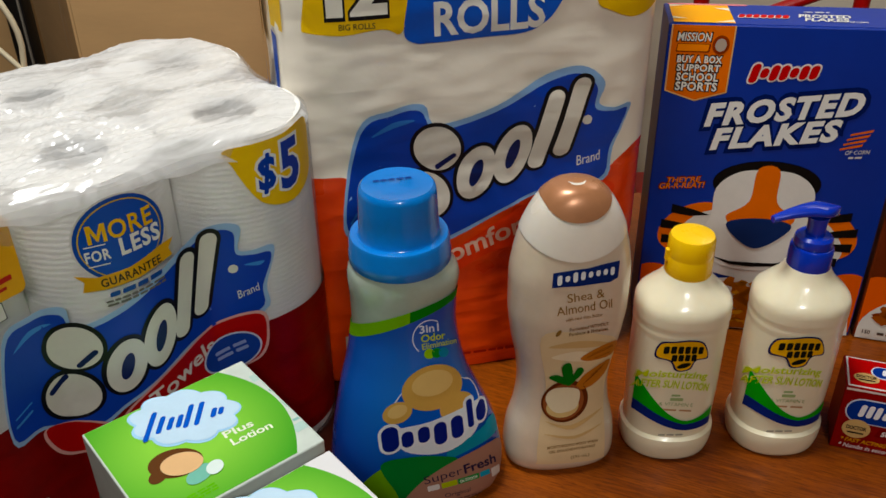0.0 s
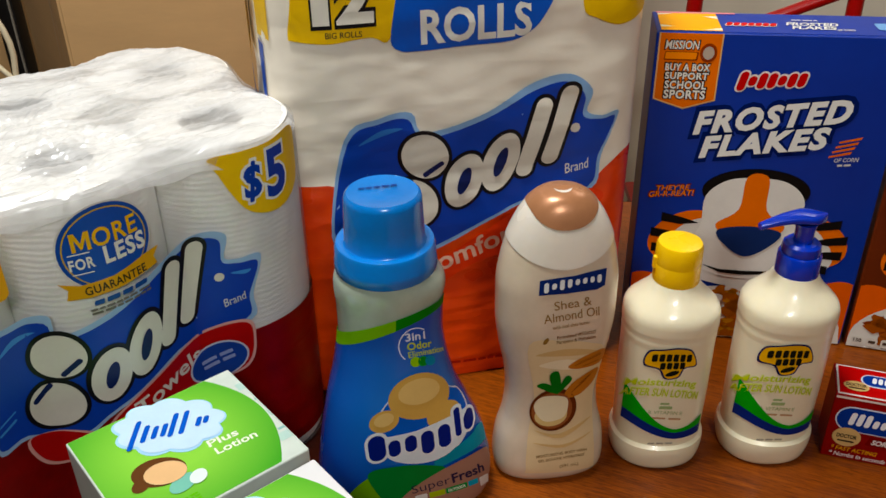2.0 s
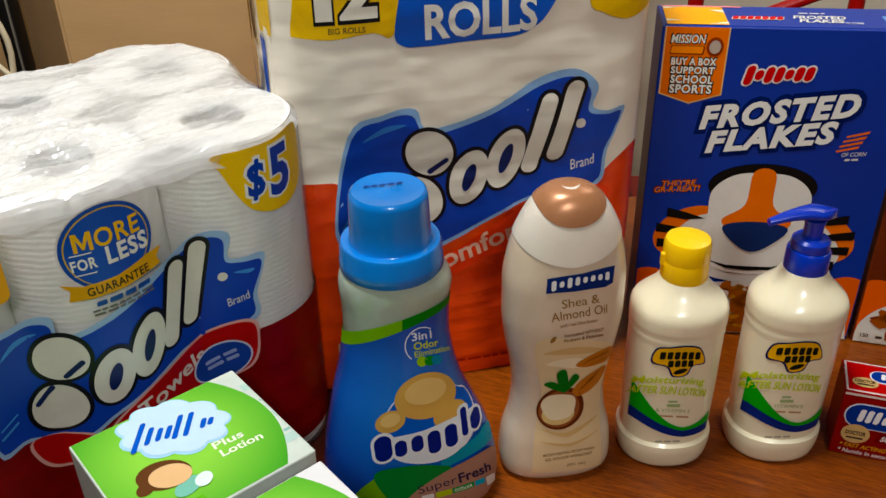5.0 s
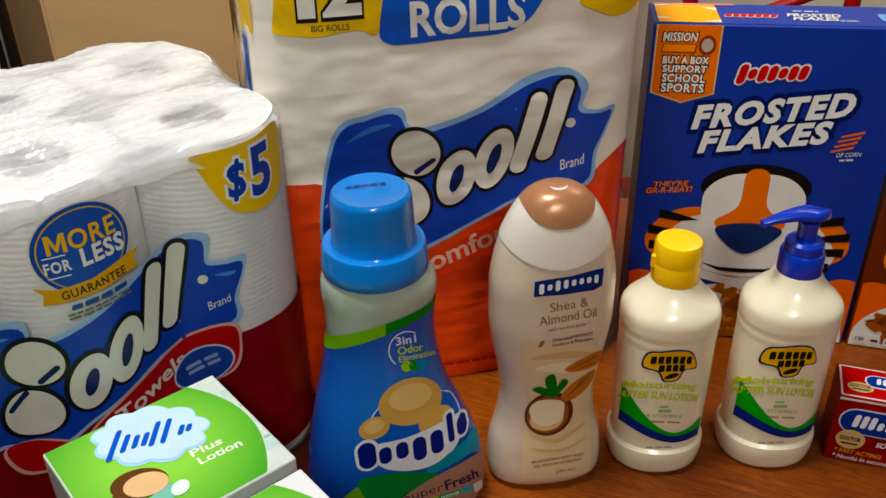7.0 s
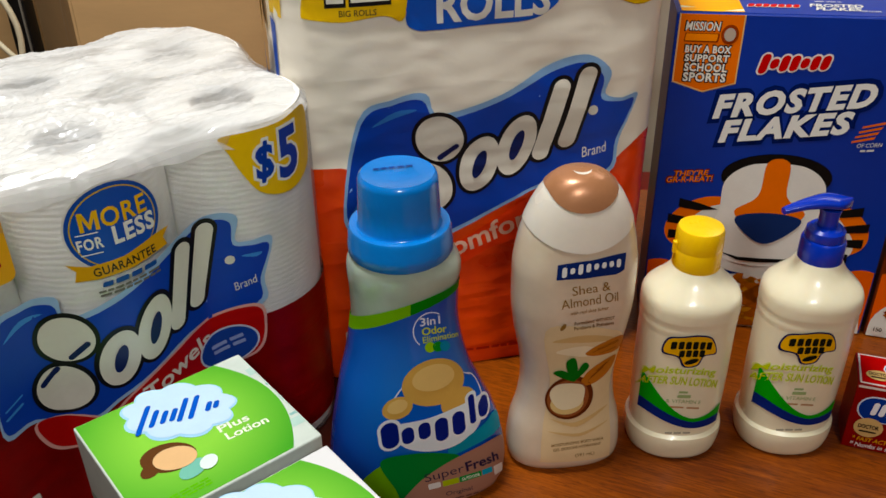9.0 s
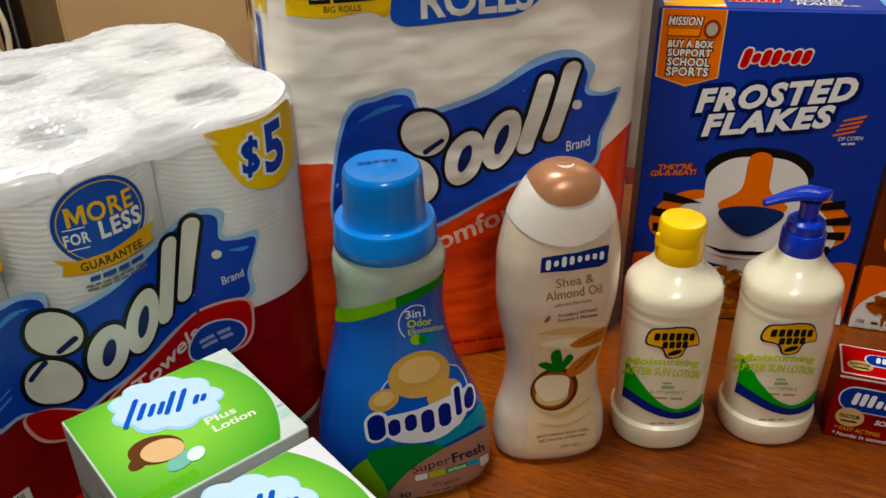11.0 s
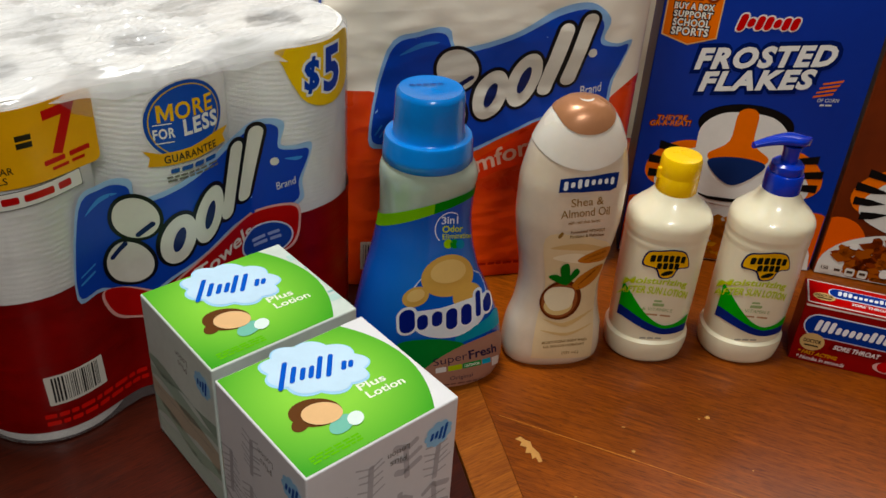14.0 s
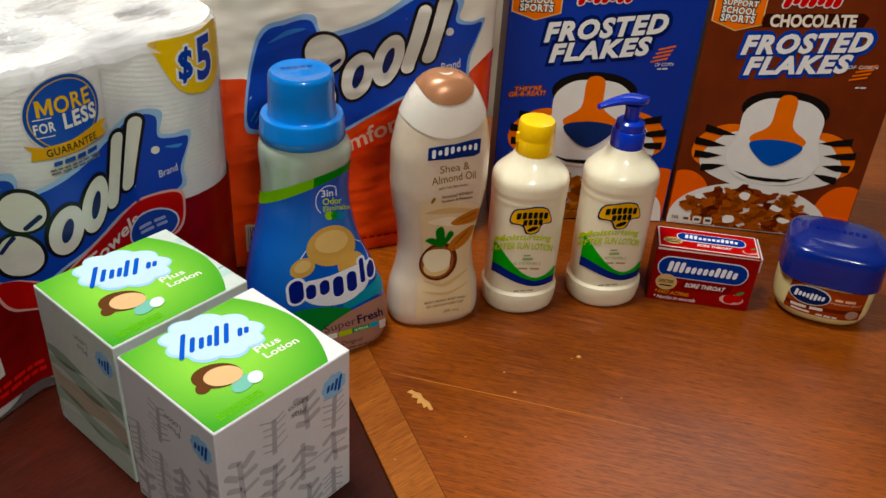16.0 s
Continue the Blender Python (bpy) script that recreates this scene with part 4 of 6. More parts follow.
printed("banner_edge", tissue, film_ink("8FB0D6"), [smooth_loop([(0.040, 0.1610), (0.0555, 0.2440), (0.083, 0.2590), (0.108, 0.2610), (0.118, 0.2440), (0.165, 0.2560), (0.205, 0.2770), (0.233, 0.2820), (0.252, 0.2680), (0.249, 0.2500), (0.262, 0.2450), (0.2765, 0.2460), (0.264, 0.2100), (0.257, 0.1800), (0.200, 0.1740), (0.13, 0.1410), (0.10, 0.1350), (0.06, 0.1500)], 5)], on_bag, 0.0004, B)
printed("banner", tissue, film_ink("0C3D9C"), [smooth_loop([(0.0425, 0.1660), (0.0580, 0.2410), (0.083, 0.2545), (0.105, 0.2560), (0.118, 0.2390), (0.165, 0.2510), (0.205, 0.2700), (0.231, 0.2760), (0.246, 0.2640), (0.246, 0.2460), (0.262, 0.2420), (0.2735, 0.2420), (0.261, 0.2100), (0.254, 0.1830), (0.200, 0.1770), (0.13, 0.1450), (0.10, 0.1390), (0.06, 0.1540)], 5)], on_bag, 0.0007, B, "blue ribbon-shaped banner")
printed("banner_glint", tissue, film_ink("3E74B8"), [smooth_loop([(0.066, 0.238), (0.084, 0.2490), (0.101, 0.2490), (0.084, 0.2440)], 4), bar(0.049, 0.170, 0.012, 0.0015, None, 60), bar(0.053, 0.168, 0.012, 0.0015, None, 60)], on_bag, 0.0009, B)
MARK2 = ((0.1120, 0.2030, 0.036, 0.080), (0.1490, 0.2000, 0.0275, 0.046), (0.1790, 0.2130, 0.0265, 0.050), (0.2060, 0.2310, 0.0165, 0.068), (0.2265, 0.2400, 0.0165, 0.068))
for code, gx, lf in (("0B0C10", 0.0030, 0.0012), ("D8D2C6", 0.0, 0.0020)):
    printed("maker_mark", tissue, film_ink(code), mark_loops(MARK2, gx)[0], on_bag, lf, B, "plain rounded blocks of the maker's mark")
printed("mark_hole", tissue, film_ink("0A1A4C"), mark_loops(MARK2, 0.0)[1], on_bag, 0.0027, B)
printed("register_mark", tissue, film_ink("CFCBC2"), [ell(0.2395, 0.2370, 0.0040, 0.0040)], on_bag, 0.0011, B)
printed("banner_word", tissue, film_ink("DCD8CC"), [], on_bag, 0.0012, B, text=[words("Brand", 0.2430, 0.2030, 0.0210, 0.0085, 0.25, 0.0, 12)])
printed("ribbon", tissue, film_ink("D8481E"), [smooth_loop([(0.075, 0.098), (0.11, 0.118), (0.15, 0.1420), (0.19, 0.1660), (0.215, 0.1740), (0.256, 0.1810), (0.268, 0.170), (0.24, 0.150), (0.20, 0.134), (0.155, 0.120), (0.12, 0.100), (0.08, 0.085)], 5)], on_bag, 0.0009, B, "orange ribbon")
printed("ribbon_word", tissue, film_ink("E0B8A4"), [], on_bag, 0.0012, B, text=[words("Comfort Plus", 0.1760, 0.1440, 0.145, 0.0185, 0.1, 0.02, 20)])
printed("product_code", tissue, film_ink("C8B8A8"), [bar(0.0440, 0.0370, 0.020, 0.032, 0.001)], on_bag, 0.0006, B)
printed("code_stroke", tissue, film_ink("2A2018"), [[(0.0365 + 0.0022 * k, 0.024), (0.0365 + 0.0022 * k + 0.0004 * (1 + k % 3), 0.024), (0.0365 + 0.0022 * k + 0.0004 * (1 + k % 3), 0.050), (0.0365 + 0.0022 * k, 0.050)] for k in range(7)], on_bag, 0.0009, B)
printed("lower_print", tissue, film_ink("A82A18"), word_bars(0.195, 0.018, 0.15, 0.0030, 12, 0, 0, 12), on_bag, 0.0006, B)
printed("side_print", tissue, film_ink("E6BE16"), [[(0.0006, 0.325), (0.0080, 0.322), (0.0092, 0.385), (0.0006, 0.385)]], on_bag, 0.0004, B, "yellow edge of the side panel")
printed("side_print", tissue, film_ink("16459E"), [[(0.0005, 0.268), (0.0022, 0.272), (0.0034, 0.318), (0.0005, 0.322)]], on_bag, 0.0004, B, "blue edge of the side panel")
left_side = face((-0.0045, TD - 0.008, 0.0), (0, -1, 0), (0, 0, 1))
printed("side_print", tissue, film_ink("E6BE16"), [bar(0.045, 0.335, 0.075, 0.06, 0.004)], left_side, 0.0012)
printed("side_print", tissue, film_ink("16459E"), [smooth_loop([(0.01, 0.250), (0.045, 0.262), (0.085, 0.302), (0.083, 0.25), (0.05, 0.236)], 5)], left_side, 0.0012)


# ---- cereal boxes ----
def flakes(cx, cy, rx, ry, size, count, seed):
    """Irregular flake outlines heaped in an oval."""
    rnd, out = random.Random(seed), []
    for k in range(count):
        a, r = rnd.uniform(0, 2 * math.pi), math.sqrt(rnd.random())
        x, y, s = cx + rx * r * math.cos(a), cy + ry * r * math.sin(a), size * rnd.uniform(0.6, 1.25)
        ph = rnd.uniform(0, 6)
        out.append([(x + s * (0.7 + 0.3 * math.sin(3 * b + ph)) * math.cos(b), y + s * 0.72 * (0.7 + 0.3 * math.cos(2 * b + ph)) * math.sin(b)) for b in (j * 0.5236 for j in range(12))])
    return out


CW, CD, CH = 0.2023, 0.058, 0.298


def cereal_box(x, y, deg, body, label, chocolate):
    ob = thing("cereal_box", x, y, 0, deg, label, "cereal box", "cereal boxes")
    part("carton", box(CW, CD, CH, 0.0012), body, ob, "", False)
    part("top_flap", box(CW - 0.004, CD * 0.55, 0.0008, 0.0002, (0.002, 0.002, CH - 0.0002)), body, ob, "glued top flap", False)
    fr, tp = face((0, 0, 0), (1, 0, 0), (0, 0, 1)), face((0, 0, CH + 0.0007), (1, 0, 0), (0, 1, 0))
    # orange badge that folds over the top edge
    printed("badge_edge", ob, ink("E6C08A"), [[(0.0025, CH - 0.0006), (0.0535, CH - 0.0006), (0.0535, 0.2405), (0.0280, 0.2322), (0.0025, 0.2405)]], fr, 0.0003)
    badge = printed("badge", ob, ink("E0760C"), [[(0.0037, CH - 0.0006), (0.0523, CH - 0.0006), (0.0523, 0.2415), (0.0280, 0.2337), (0.0037, 0.2415)]], fr, 0.0006, label="orange badge with white lettering")
    printed("badge_top", ob, ink("EFAE4E"), [[(0.0037, 0.002), (0.0523, 0.002), (0.0523, 0.050), (0.0037, 0.050)]], tp, 0.0003)
    printed("badge_top", ob, ink("EEE2CC"), [[(0.0037, 0.016), (0.016, 0.012), (0.0037, 0.010)], [(0.0523, 0.034), (0.040, 0.042), (0.0523, 0.042)], [(0.0037, 0.044), (0.018, 0.049), (0.0037, 0.049)], [(0.0523, 0.004), (0.036, 0.003), (0.0523, 0.010)]], tp, 0.0005)
    lines = (("BUY A BOX", 0.2690, 0.0360, 0.0062), ("SUPPORT", 0.2616, 0.0350, 0.0062), ("SCHOOL", 0.2538, 0.0340, 0.0072), ("SPORTS", 0.2455, 0.0340, 0.0078))
    head = (("MISSION", 0.0215, 0.2878, 0.0270, 0.0072),)
    for code, b, g, lf in (("14100E", 0.11, 0.0020, 0.0008), ("ECE8DE", 0.035, 0.0, 0.0011)):
        printed("badge_word", ob, ink(code), [], fr, lf, text=[words(t, 0.0278, z, w + g, h + g, 0, b, 0, 1.1) for t, z, w, h in lines] + [words(t, px, z, w + g, h + g, 0.1, b * 0.5) for t, px, z, w, h in head])
    printed("badge_word", ob, ink("8A3A08"), [bar(0.0215, 0.2785, 0.027, 0.0072, 0.001, 0, 0.1), ell(0.0430, 0.2815, 0.0068, 0.0080)], fr, 0.0009)
    printed("badge_word", ob, ink("F0902A"), [bar(0.0212, 0.2788, 0.025, 0.0058, 0.001, 0, 0.1)], fr, 0.0012)
    printed("badge_crest", ob, ink("B8A89A"), [ell(0.0430, 0.2815, 0.0045, 0.0055)], fr, 0.0012)
    # red maker's mark as plain slanted blocks
    for code, g, lf in (("E6DED8", 0.0028, 0.0004), ("B81420", 0.0, 0.0007)):
        printed("maker_mark", ob, ink(code), [bar(0.0735 + 0.0078 * k, (0.2690 if chocolate else 0.2585) + 0.0004 * k, 0.0066 + g, (0.0165, 0.0085, 0.0135, 0.0130, 0.0085, 0.0120, 0.0120)[k] + g, None, 2, 0.25) for k in range(7)], fr, lf, label="plain red blocks of the maker's mark")
    edge = "12398E" if chocolate else "081A52"
    if chocolate:
        printed("title_bar", ob, ink("2E1008"), [[(0.054, 0.2390), (0.152, 0.2480), (0.1550, 0.2580), (0.149, 0.2620), (0.056, 0.2530), (0.050, 0.2470)]], fr, 0.0003, label="chocolate-bar shaped title block")
        printed("title_word", ob, ink("E6DCCB"), [], fr, 0.0007, text=[words("CHOCOLATE", 0.1020, 0.2500, 0.0840, 0.0135, 0, 0.04, 5.2)])
    dz = -0.0015 if chocolate else 0.0
    for code, b, g, lf in ((edge, 0.12, 0.0085, 0.0005), ("E6E4DE", 0.05, 0.0, 0.0009)):
        printed("title_word", ob, ink(code), [], fr, lf, text=[words("FROSTED", 0.1015, 0.2278 + dz, 0.1285 + g, 0.0215 + g, 0.3, b, 7.2, 1.16), words("FLAKES", 0.0990, 0.2045 + dz, 0.1080 + g, 0.0205 + g, 0.3, b, 7.2, 1.16)])
    printed("title_stripe", ob, ink("D8701C"), [[(0.160 - 0.002 * k, 0.2080 - 0.0045 * k + dz), (0.178 - 0.002 * k, 0.2130 - 0.0045 * k + dz), (0.177 - 0.002 * k, 0.2105 - 0.0045 * k + dz), (0.160 - 0.002 * k, 0.2062 - 0.0045 * k + dz)] for k in range(4)], fr, 0.0006)
    printed("title_note", ob, ink("CFCDC8"), word_bars(0.168, 0.1865 + dz, 0.012, 0.0018, 2, 0.2, 5, 3), fr, 0.0006, text=[words("OF CORN", 0.1640 if chocolate else 0.1690, 0.2070 if chocolate else 0.1915, 0.0200 + (0.010 if chocolate else 0), 0.0038, 0.2, 0.01, 5)])
    # plain patches of colour for the printed picture
    zc = -0.006 if chocolate else 0.0
    printed("picture", ob, ink("DE7414"), [ell(0.044, 0.110 + zc, 0.034, 0.024, 30), ell(0.156, 0.110 + zc, 0.034, 0.024, -30)], fr, 0.0004, label="plain rounded patches of orange, white and black")
    printed("picture", ob, ink("DAD6CE"), [smooth_loop([(0.060, 0.130 + zc), (0.030, 0.108 + zc), (0.024, 0.086 + zc), (0.046, 0.070 + zc), (0.100, 0.058 + zc), (0.154, 0.070 + zc), (0.176, 0.086 + zc), (0.170, 0.108 + zc), (0.140, 0.130 + zc)], 5)], fr, 0.0006)
    stripes = []
    for k, (z0, z1, reach) in enumerate(((0.129, 0.124, 0.034), (0.113, 0.110, 0.034), (0.097, 0.098, 0.030), (0.081, 0.087, 0.026))):
        edge_x = (0.022, 0.014, 0.016, 0.026)[k]
        for flip in (0, 1):
            stripes.append([(0.2 - px if flip else px, pz + zc) for px, pz in ((edge_x, z0 - 0.0045), (edge_x + reach * 0.5, (z0 + z1) / 2 - 0.0045), (edge_x + reach, z1), (edge_x + reach * 0.5, (z0 + z1) / 2 + 0.003), (edge_x, z0 + 0.0045))])
    printed("picture", ob, ink("14110F"), stripes, fr, 0.0008)
    printed("picture", ob, ink("14110F"), [ell(0.1, 0.158 + zc, 0.046, 0.022)], fr, 0.0009)
    printed("picture", ob, ink("E2DED6"), [smooth_loop([(0.058, 0.152 + zc), (0.075, 0.168 + zc), (0.100, 0.171 + zc), (0.125, 0.168 + zc), (0.142, 0.152 + zc), (0.143, 0.124 + zc), (0.150, 0.100 + zc), (0.136, 0.076 + zc), (0.100, 0.068 + zc), (0.064, 0.076 + zc), (0.050, 0.100 + zc), (0.057, 0.124 + zc)], 5)], fr, 0.0010)
    printed("picture", ob, ink("DE7414"), [smooth_loop([(0.091, 0.172 + zc), (0.109, 0.172 + zc), (0.112, 0.140 + zc), (0.130, 0.124 + zc), (0.116, 0.112 + zc), (0.084, 0.112 + zc), (0.070, 0.124 + zc), (0.088, 0.140 + zc)], 5)], fr, 0.0013)
    printed("picture", ob, ink("14110F"), [[(0.062, 0.082 + zc), (0.080, 0.077 + zc), (0.100, 0.0765 + zc), (0.120, 0.077 + zc), (0.138, 0.082 + zc), (0.120, 0.0735 + zc), (0.100, 0.072 + zc), (0.080, 0.0735 + zc)]], fr, 0.0013)
    printed("picture", ob, ink("1D4E9E" if chocolate else "1B2C5A"), [smooth_loop([(0.072, 0.118 + zc), (0.100, 0.1235 + zc), (0.128, 0.118 + zc), (0.118, 0.102 + zc), (0.100, 0.092 + zc), (0.082, 0.102 + zc)], 5)], fr, 0.0016)
    if not chocolate:
        for code, g, lf in (("5E1C08", 0.0022, 0.0005), ("E0802A", 0.0, 0.0008)):
            printed("slogan", ob, ink(code), [], fr, lf, text=[words("THEY'RE", 0.0290, 0.1585, 0.0290 + g, 0.0052 + g, 0.2, 0.02, 5), words("GR-R-REAT!", 0.0280, 0.1525, 0.0390 + g, 0.0056 + g, 0.2, 0.02, 5)])
    printed("picture", ob, ink("D8641A"), [[(min(max(px, 0.0015), 0.2008), max(pz, 0.0015)) for px, pz in ell(cx, 0.036, 0.030, 0.034)] for cx in (0.012, 0.190)], fr, 0.0005)
    # bowl
    bowl_h = 0.050 if chocolate else 0.046
    printed("bowl", ob, ink("DCD8D0"), [[(0.0015, 0.0015)] + [(0.1 - 0.098 * math.cos(a), 0.014 + bowl_h * math.sin(a)) for a in (math.pi * k / 24 for k in range(25))] + [(0.2, 0.0015)] if not chocolate else [(0.0015, 0.0015)] + [(0.09 - 0.0885 * math.cos(a), 0.012 + bowl_h * math.sin(a)) for a in (math.pi * k / 24 for k in range(25))] + [(0.1785, 0.0015)]], fr, 0.0019, label="printed white bowl")
    tones = ("5A2410", "7A3618", "96502A") if chocolate else ("B4762E", "CB9348", "A8622A")
    for k, code in enumerate(tones):
        fl = [[(min(max(px, 0.004), 0.198), min(max(pz, 0.003), 0.07)) for px, pz in f] for f in flakes(0.090, 0.024, 0.070, 0.030, 0.0115, 48, 40 + k + 10 * chocolate)]
        printed("flake_print", ob, ink(code), fl, fr, 0.0022 + 0.0002 * k)
    rnd = random.Random(3)
    printed("milk_splash", ob, ink("E6E2DA"), [smooth_loop([(px + rnd.uniform(0.003, 0.009) * math.cos(a), pz + rnd.uniform(0.002, 0.006) * math.sin(a)) for a in (j * 1.047 for j in range(6))], 4) for px, pz in ((0.030, 0.040), (0.118, 0.034), (0.082, 0.046), (0.130, 0.020), (0.070, 0.014))], fr, 0.0029)
    printed("nutrition_tab", ob, ink("D8D2C8"), [bar(0.010 + 0.0125 * k, 0.009, 0.0095, 0.0095, 0.002) for k in range(4)], fr, 0.0031)
    printed("nutrition_tab", ob, ink("4A3A30"), [bar(0.010 + 0.0125 * k, 0.0095, 0.006, 0.003, 0.0005) for k in range(1, 4)], fr, 0.0034, text=[words("150", 0.010, 0.0100, 0.007, 0.0042, 0, 0.02)])
    # print on the top flap
    for code, g, lf in (("E6DED8", 0.0012, 0.0003), ("B81420", 0.0, 0.0006)):
        printed("top_mark", ob, ink(code), [bar(0.060 + 0.0058 * k, 0.022, 0.0048 + g, 0.009 + g, None, 0, 0.3) for k in range(7)], tp, lf)
    printed("top_word", ob, ink("E0DED8"), word_bars(0.122, 0.037, 0.022, 0.0018, 3, 0, 0, 2), tp, 0.0005, text=[words("FROSTED", 0.126, 0.026, 0.042, 0.0085, 0.25, 0.03), words("FLAKES", 0.126, 0.0165, 0.036, 0.0085, 0.25, 0.03), words("OF CORN", 0.150, 0.0125, 0.014, 0.004, 0.2, 0.01)])
    printed("top_print", ob, ink("7FA6D2"), [bar(0.186, 0.024, 0.020, 0.018, 0.002)], tp, 0.0004)
    printed("glue_strip", ob, ink("D88A90"), [bar(0.036, 0.0545, 0.066, 0.004, 0.001)], face((0, 0, CH), (1, 0, 0), (0, 1, 0)), 0.0004)
    return ob


cereal_box(0.2030, 0.7110, -6.5, M_CEREAL, "blue cardboard cereal box standing behind the lotion bottles", False)
cereal_box(0.4075, 0.6872, -15.3, M_CHOC, "chocolate brown cardboard cereal box beside the blue one", True)


# ---- tissue boxes ----
PW, PD, PH = 0.1145, 0.1045, 0.1300


def twig(x, y, h, flip, seed):
    """A printed sprig: stem with uneven leaves, some rounded and some needle thin."""
    rnd = random.Random(seed)
    out, fine = [bar(x, y, 0.0042, h, 0.0012, rnd.uniform(-5, 5))], rnd.random() < 0.4
    n = int(h / (0.0052 if fine else 0.0100))
    for k in range(n):
        for sgn in (-1, 1):
            ln = rnd.uniform(0.009, 0.013) if fine else rnd.uniform(0.009, 0.015)
            py = y - h / 2 + h * (k + 0.7 + rnd.uniform(-0.25, 0.25)) / n
            tilt = rnd.uniform(12, 30) if fine else rnd.uniform(14, 42)
            wide = 0.0013 if fine else rnd.uniform(0.0036, 0.0052)
            out.append(bar(x + sgn * ln * 0.46, py + flip * ln * 0.2, ln, wide, None if not fine else 0.0005, sgn * flip * tilt))
    return out


def tissue_box(x, y, deg, body, label, banded):
    ob = thing("tissue_box", x, y, 0, deg, label, "tissue box", "tissue boxes")
    part("carton", box(PW, PD, PH, 0.0012, (-PW / 2, -PD / 2, 0)), body, ob, "", False)
    tp = face((0, 0, PH), (1, 0, 0), (0, 1, 0))
    hw, hd = PW / 2 - 0.0012, PD / 2 - 0.0012
    arc = [(0.0380 + 0.0165 * (1 - ((k - 10) / 10) ** 2), hd * (k - 10) / 10) for k in range(21)]
    printed("green_top", ob, M_GREEN, [[(-hw, -hd)] + arc + [(-hw, hd)]], tp, 0.0003, label="lime green printed top")
    if banded:
        printed("top_stripe", ob, ink("B4CCC4"), [[(arc[k][0] + 0.0012, arc[k][1]), (hw, arc[k][1]), (hw, arc[k][1] + 0.0075), (arc[k][0] + 0.0012, arc[k][1] + 0.0075)] for k in (3, 8, 15)], tp, 0.0002)
        printed("top_stripe", ob, ink("8FB4B0"), [[(arc[k][0] + 0.0012, arc[k][1]), (hw, arc[k][1]), (hw, arc[k][1] + 0.0022), (arc[k][0] + 0.0012, arc[k][1] + 0.0022)] for k in (5, 12)], tp, 0.0002)
    printed("cloud_edge", ob, ink("A9CFE8"), [cloud(0.0, 0.0240, 0.0370, 0.0275, -38)], tp, 0.0006)
    printed("cloud", ob, ink("C4DAEA"), [cloud(0.0005, 0.0245, 0.0355, 0.0258, -38)], tp, 0.0009, label="white cloud shape")
    marks = [(-0.0215, 0.0290, 0.027), (-0.0155, 0.0262, 0.016), (-0.0100, 0.0235, 0.012), (-0.0045, 0.0218, 0.012), (0.0020, 0.0225, 0.022), (0.0085, 0.0203, 0.022), (0.0160, 0.0148, 0.009), (0.0205, 0.0135, 0.007)]
    printed("maker_mark", ob, ink("1553B0"), [bar(a, b, 0.0034, h, None, -26, 0.2) for a, b, h in marks], tp, 0.0012, label="plain blue blocks of the maker's mark")
    printed("top_word", ob, ink("E8EEDC"), [], tp, 0.0006, text=[words("Plus", 0.0205, -0.0088, 0.0200, 0.0066, 0, 0.02, -4), words("Lotion", 0.0250, -0.0180, 0.0275, 0.0066, 0, 0.02, -4)])
    printed("picture", ob, ink("5A3A24"), [ell(-0.0230, -0.0105, 0.0165, 0.0125, -30), ell(-0.0360, -0.0140, 0.0065, 0.0050, 30)], tp, 0.0006, label="plain rounded patches of brown, cream and teal")
    printed("picture", ob, ink("7FB6A6"), [ell(-0.0160, -0.0285, 0.0095, 0.0062, 20)], tp, 0.0009)
    printed("picture", ob, ink("D8B48C"), [ell(-0.0205, -0.0140, 0.0128, 0.0098, -25)], tp, 0.0012)
    printed("picture", ob, ink("DCE8E4"), [ell(-0.0065, -0.0295, 0.0062, 0.0050, 40)], tp, 0.0012)
    printed("small_print", ob, ink("6EB446"), word_bars(-0.030, -0.0430, 0.036, 0.0014, 6, 0, 0, 5, 3), tp, 0.0006)
    faces = (face((-PW / 2, -PD / 2, 0), (1, 0, 0), (0, 0, 1)), face((-PW / 2, PD / 2, 0), (0, -1, 0), (0, 0, 1)), face((PW / 2, -PD / 2, 0), (0, 1, 0), (0, 0, 1)), face((PW / 2, PD / 2, 0), (-1, 0, 0), (0, 0, 1)))
    wide = (PW, PD, PD, PW)
    for k, (f, w) in enumerate(zip(faces, wide)):
        if banded:
            for z0, z1, code in ((0.004, 0.022, "BCC8BC"), (0.024, 0.036, "A4B4A4"), (0.036, 0.058, "B4AA98"), (0.058, 0.070, "A0B0A2"), (0.072, 0.078, "8E9E90")):
                n = 12
                lower = [(w * i / n, z0 + 0.004 * math.sin(i * 0.7 + k + z0 * 200)) for i in range(n + 1)]
                upper = [(w * i / n, z1 + 0.003 * math.sin(i * 0.6 + k + z1 * 150)) for i in range(n, -1, -1)]
                lim = lambda p: (min(max(p[0], 0.0013), w - 0.0013), min(max(p[1], 0.002), PH - 0.002))
                printed("side_print", ob, ink(code), [[lim(p) for p in lower + upper]], f, 0.0003)
        else:
            rnd = random.Random(20 + k)
            loops = []
            for col in range(4):
                px = w * (col + 0.5) / 4
                z = 0.012 + rnd.uniform(0, 0.022)
                while z < PH - 0.03:
                    h = rnd.uniform(0.026, 0.042)
                    loops += twig(px + rnd.uniform(-0.003, 0.003), z, h, rnd.choice((-1, 1)), rnd.random())
                    z += h * 1.22
            lim = lambda p: (min(max(p[0], 0.0013), w - 0.0013), min(max(p[1], 0.002), PH - 0.002))
            printed("side_print", ob, ink("B8B5B7"), [[lim(p) for p in lo] for lo in loops], f, 0.0003, label="grey sprig pattern")
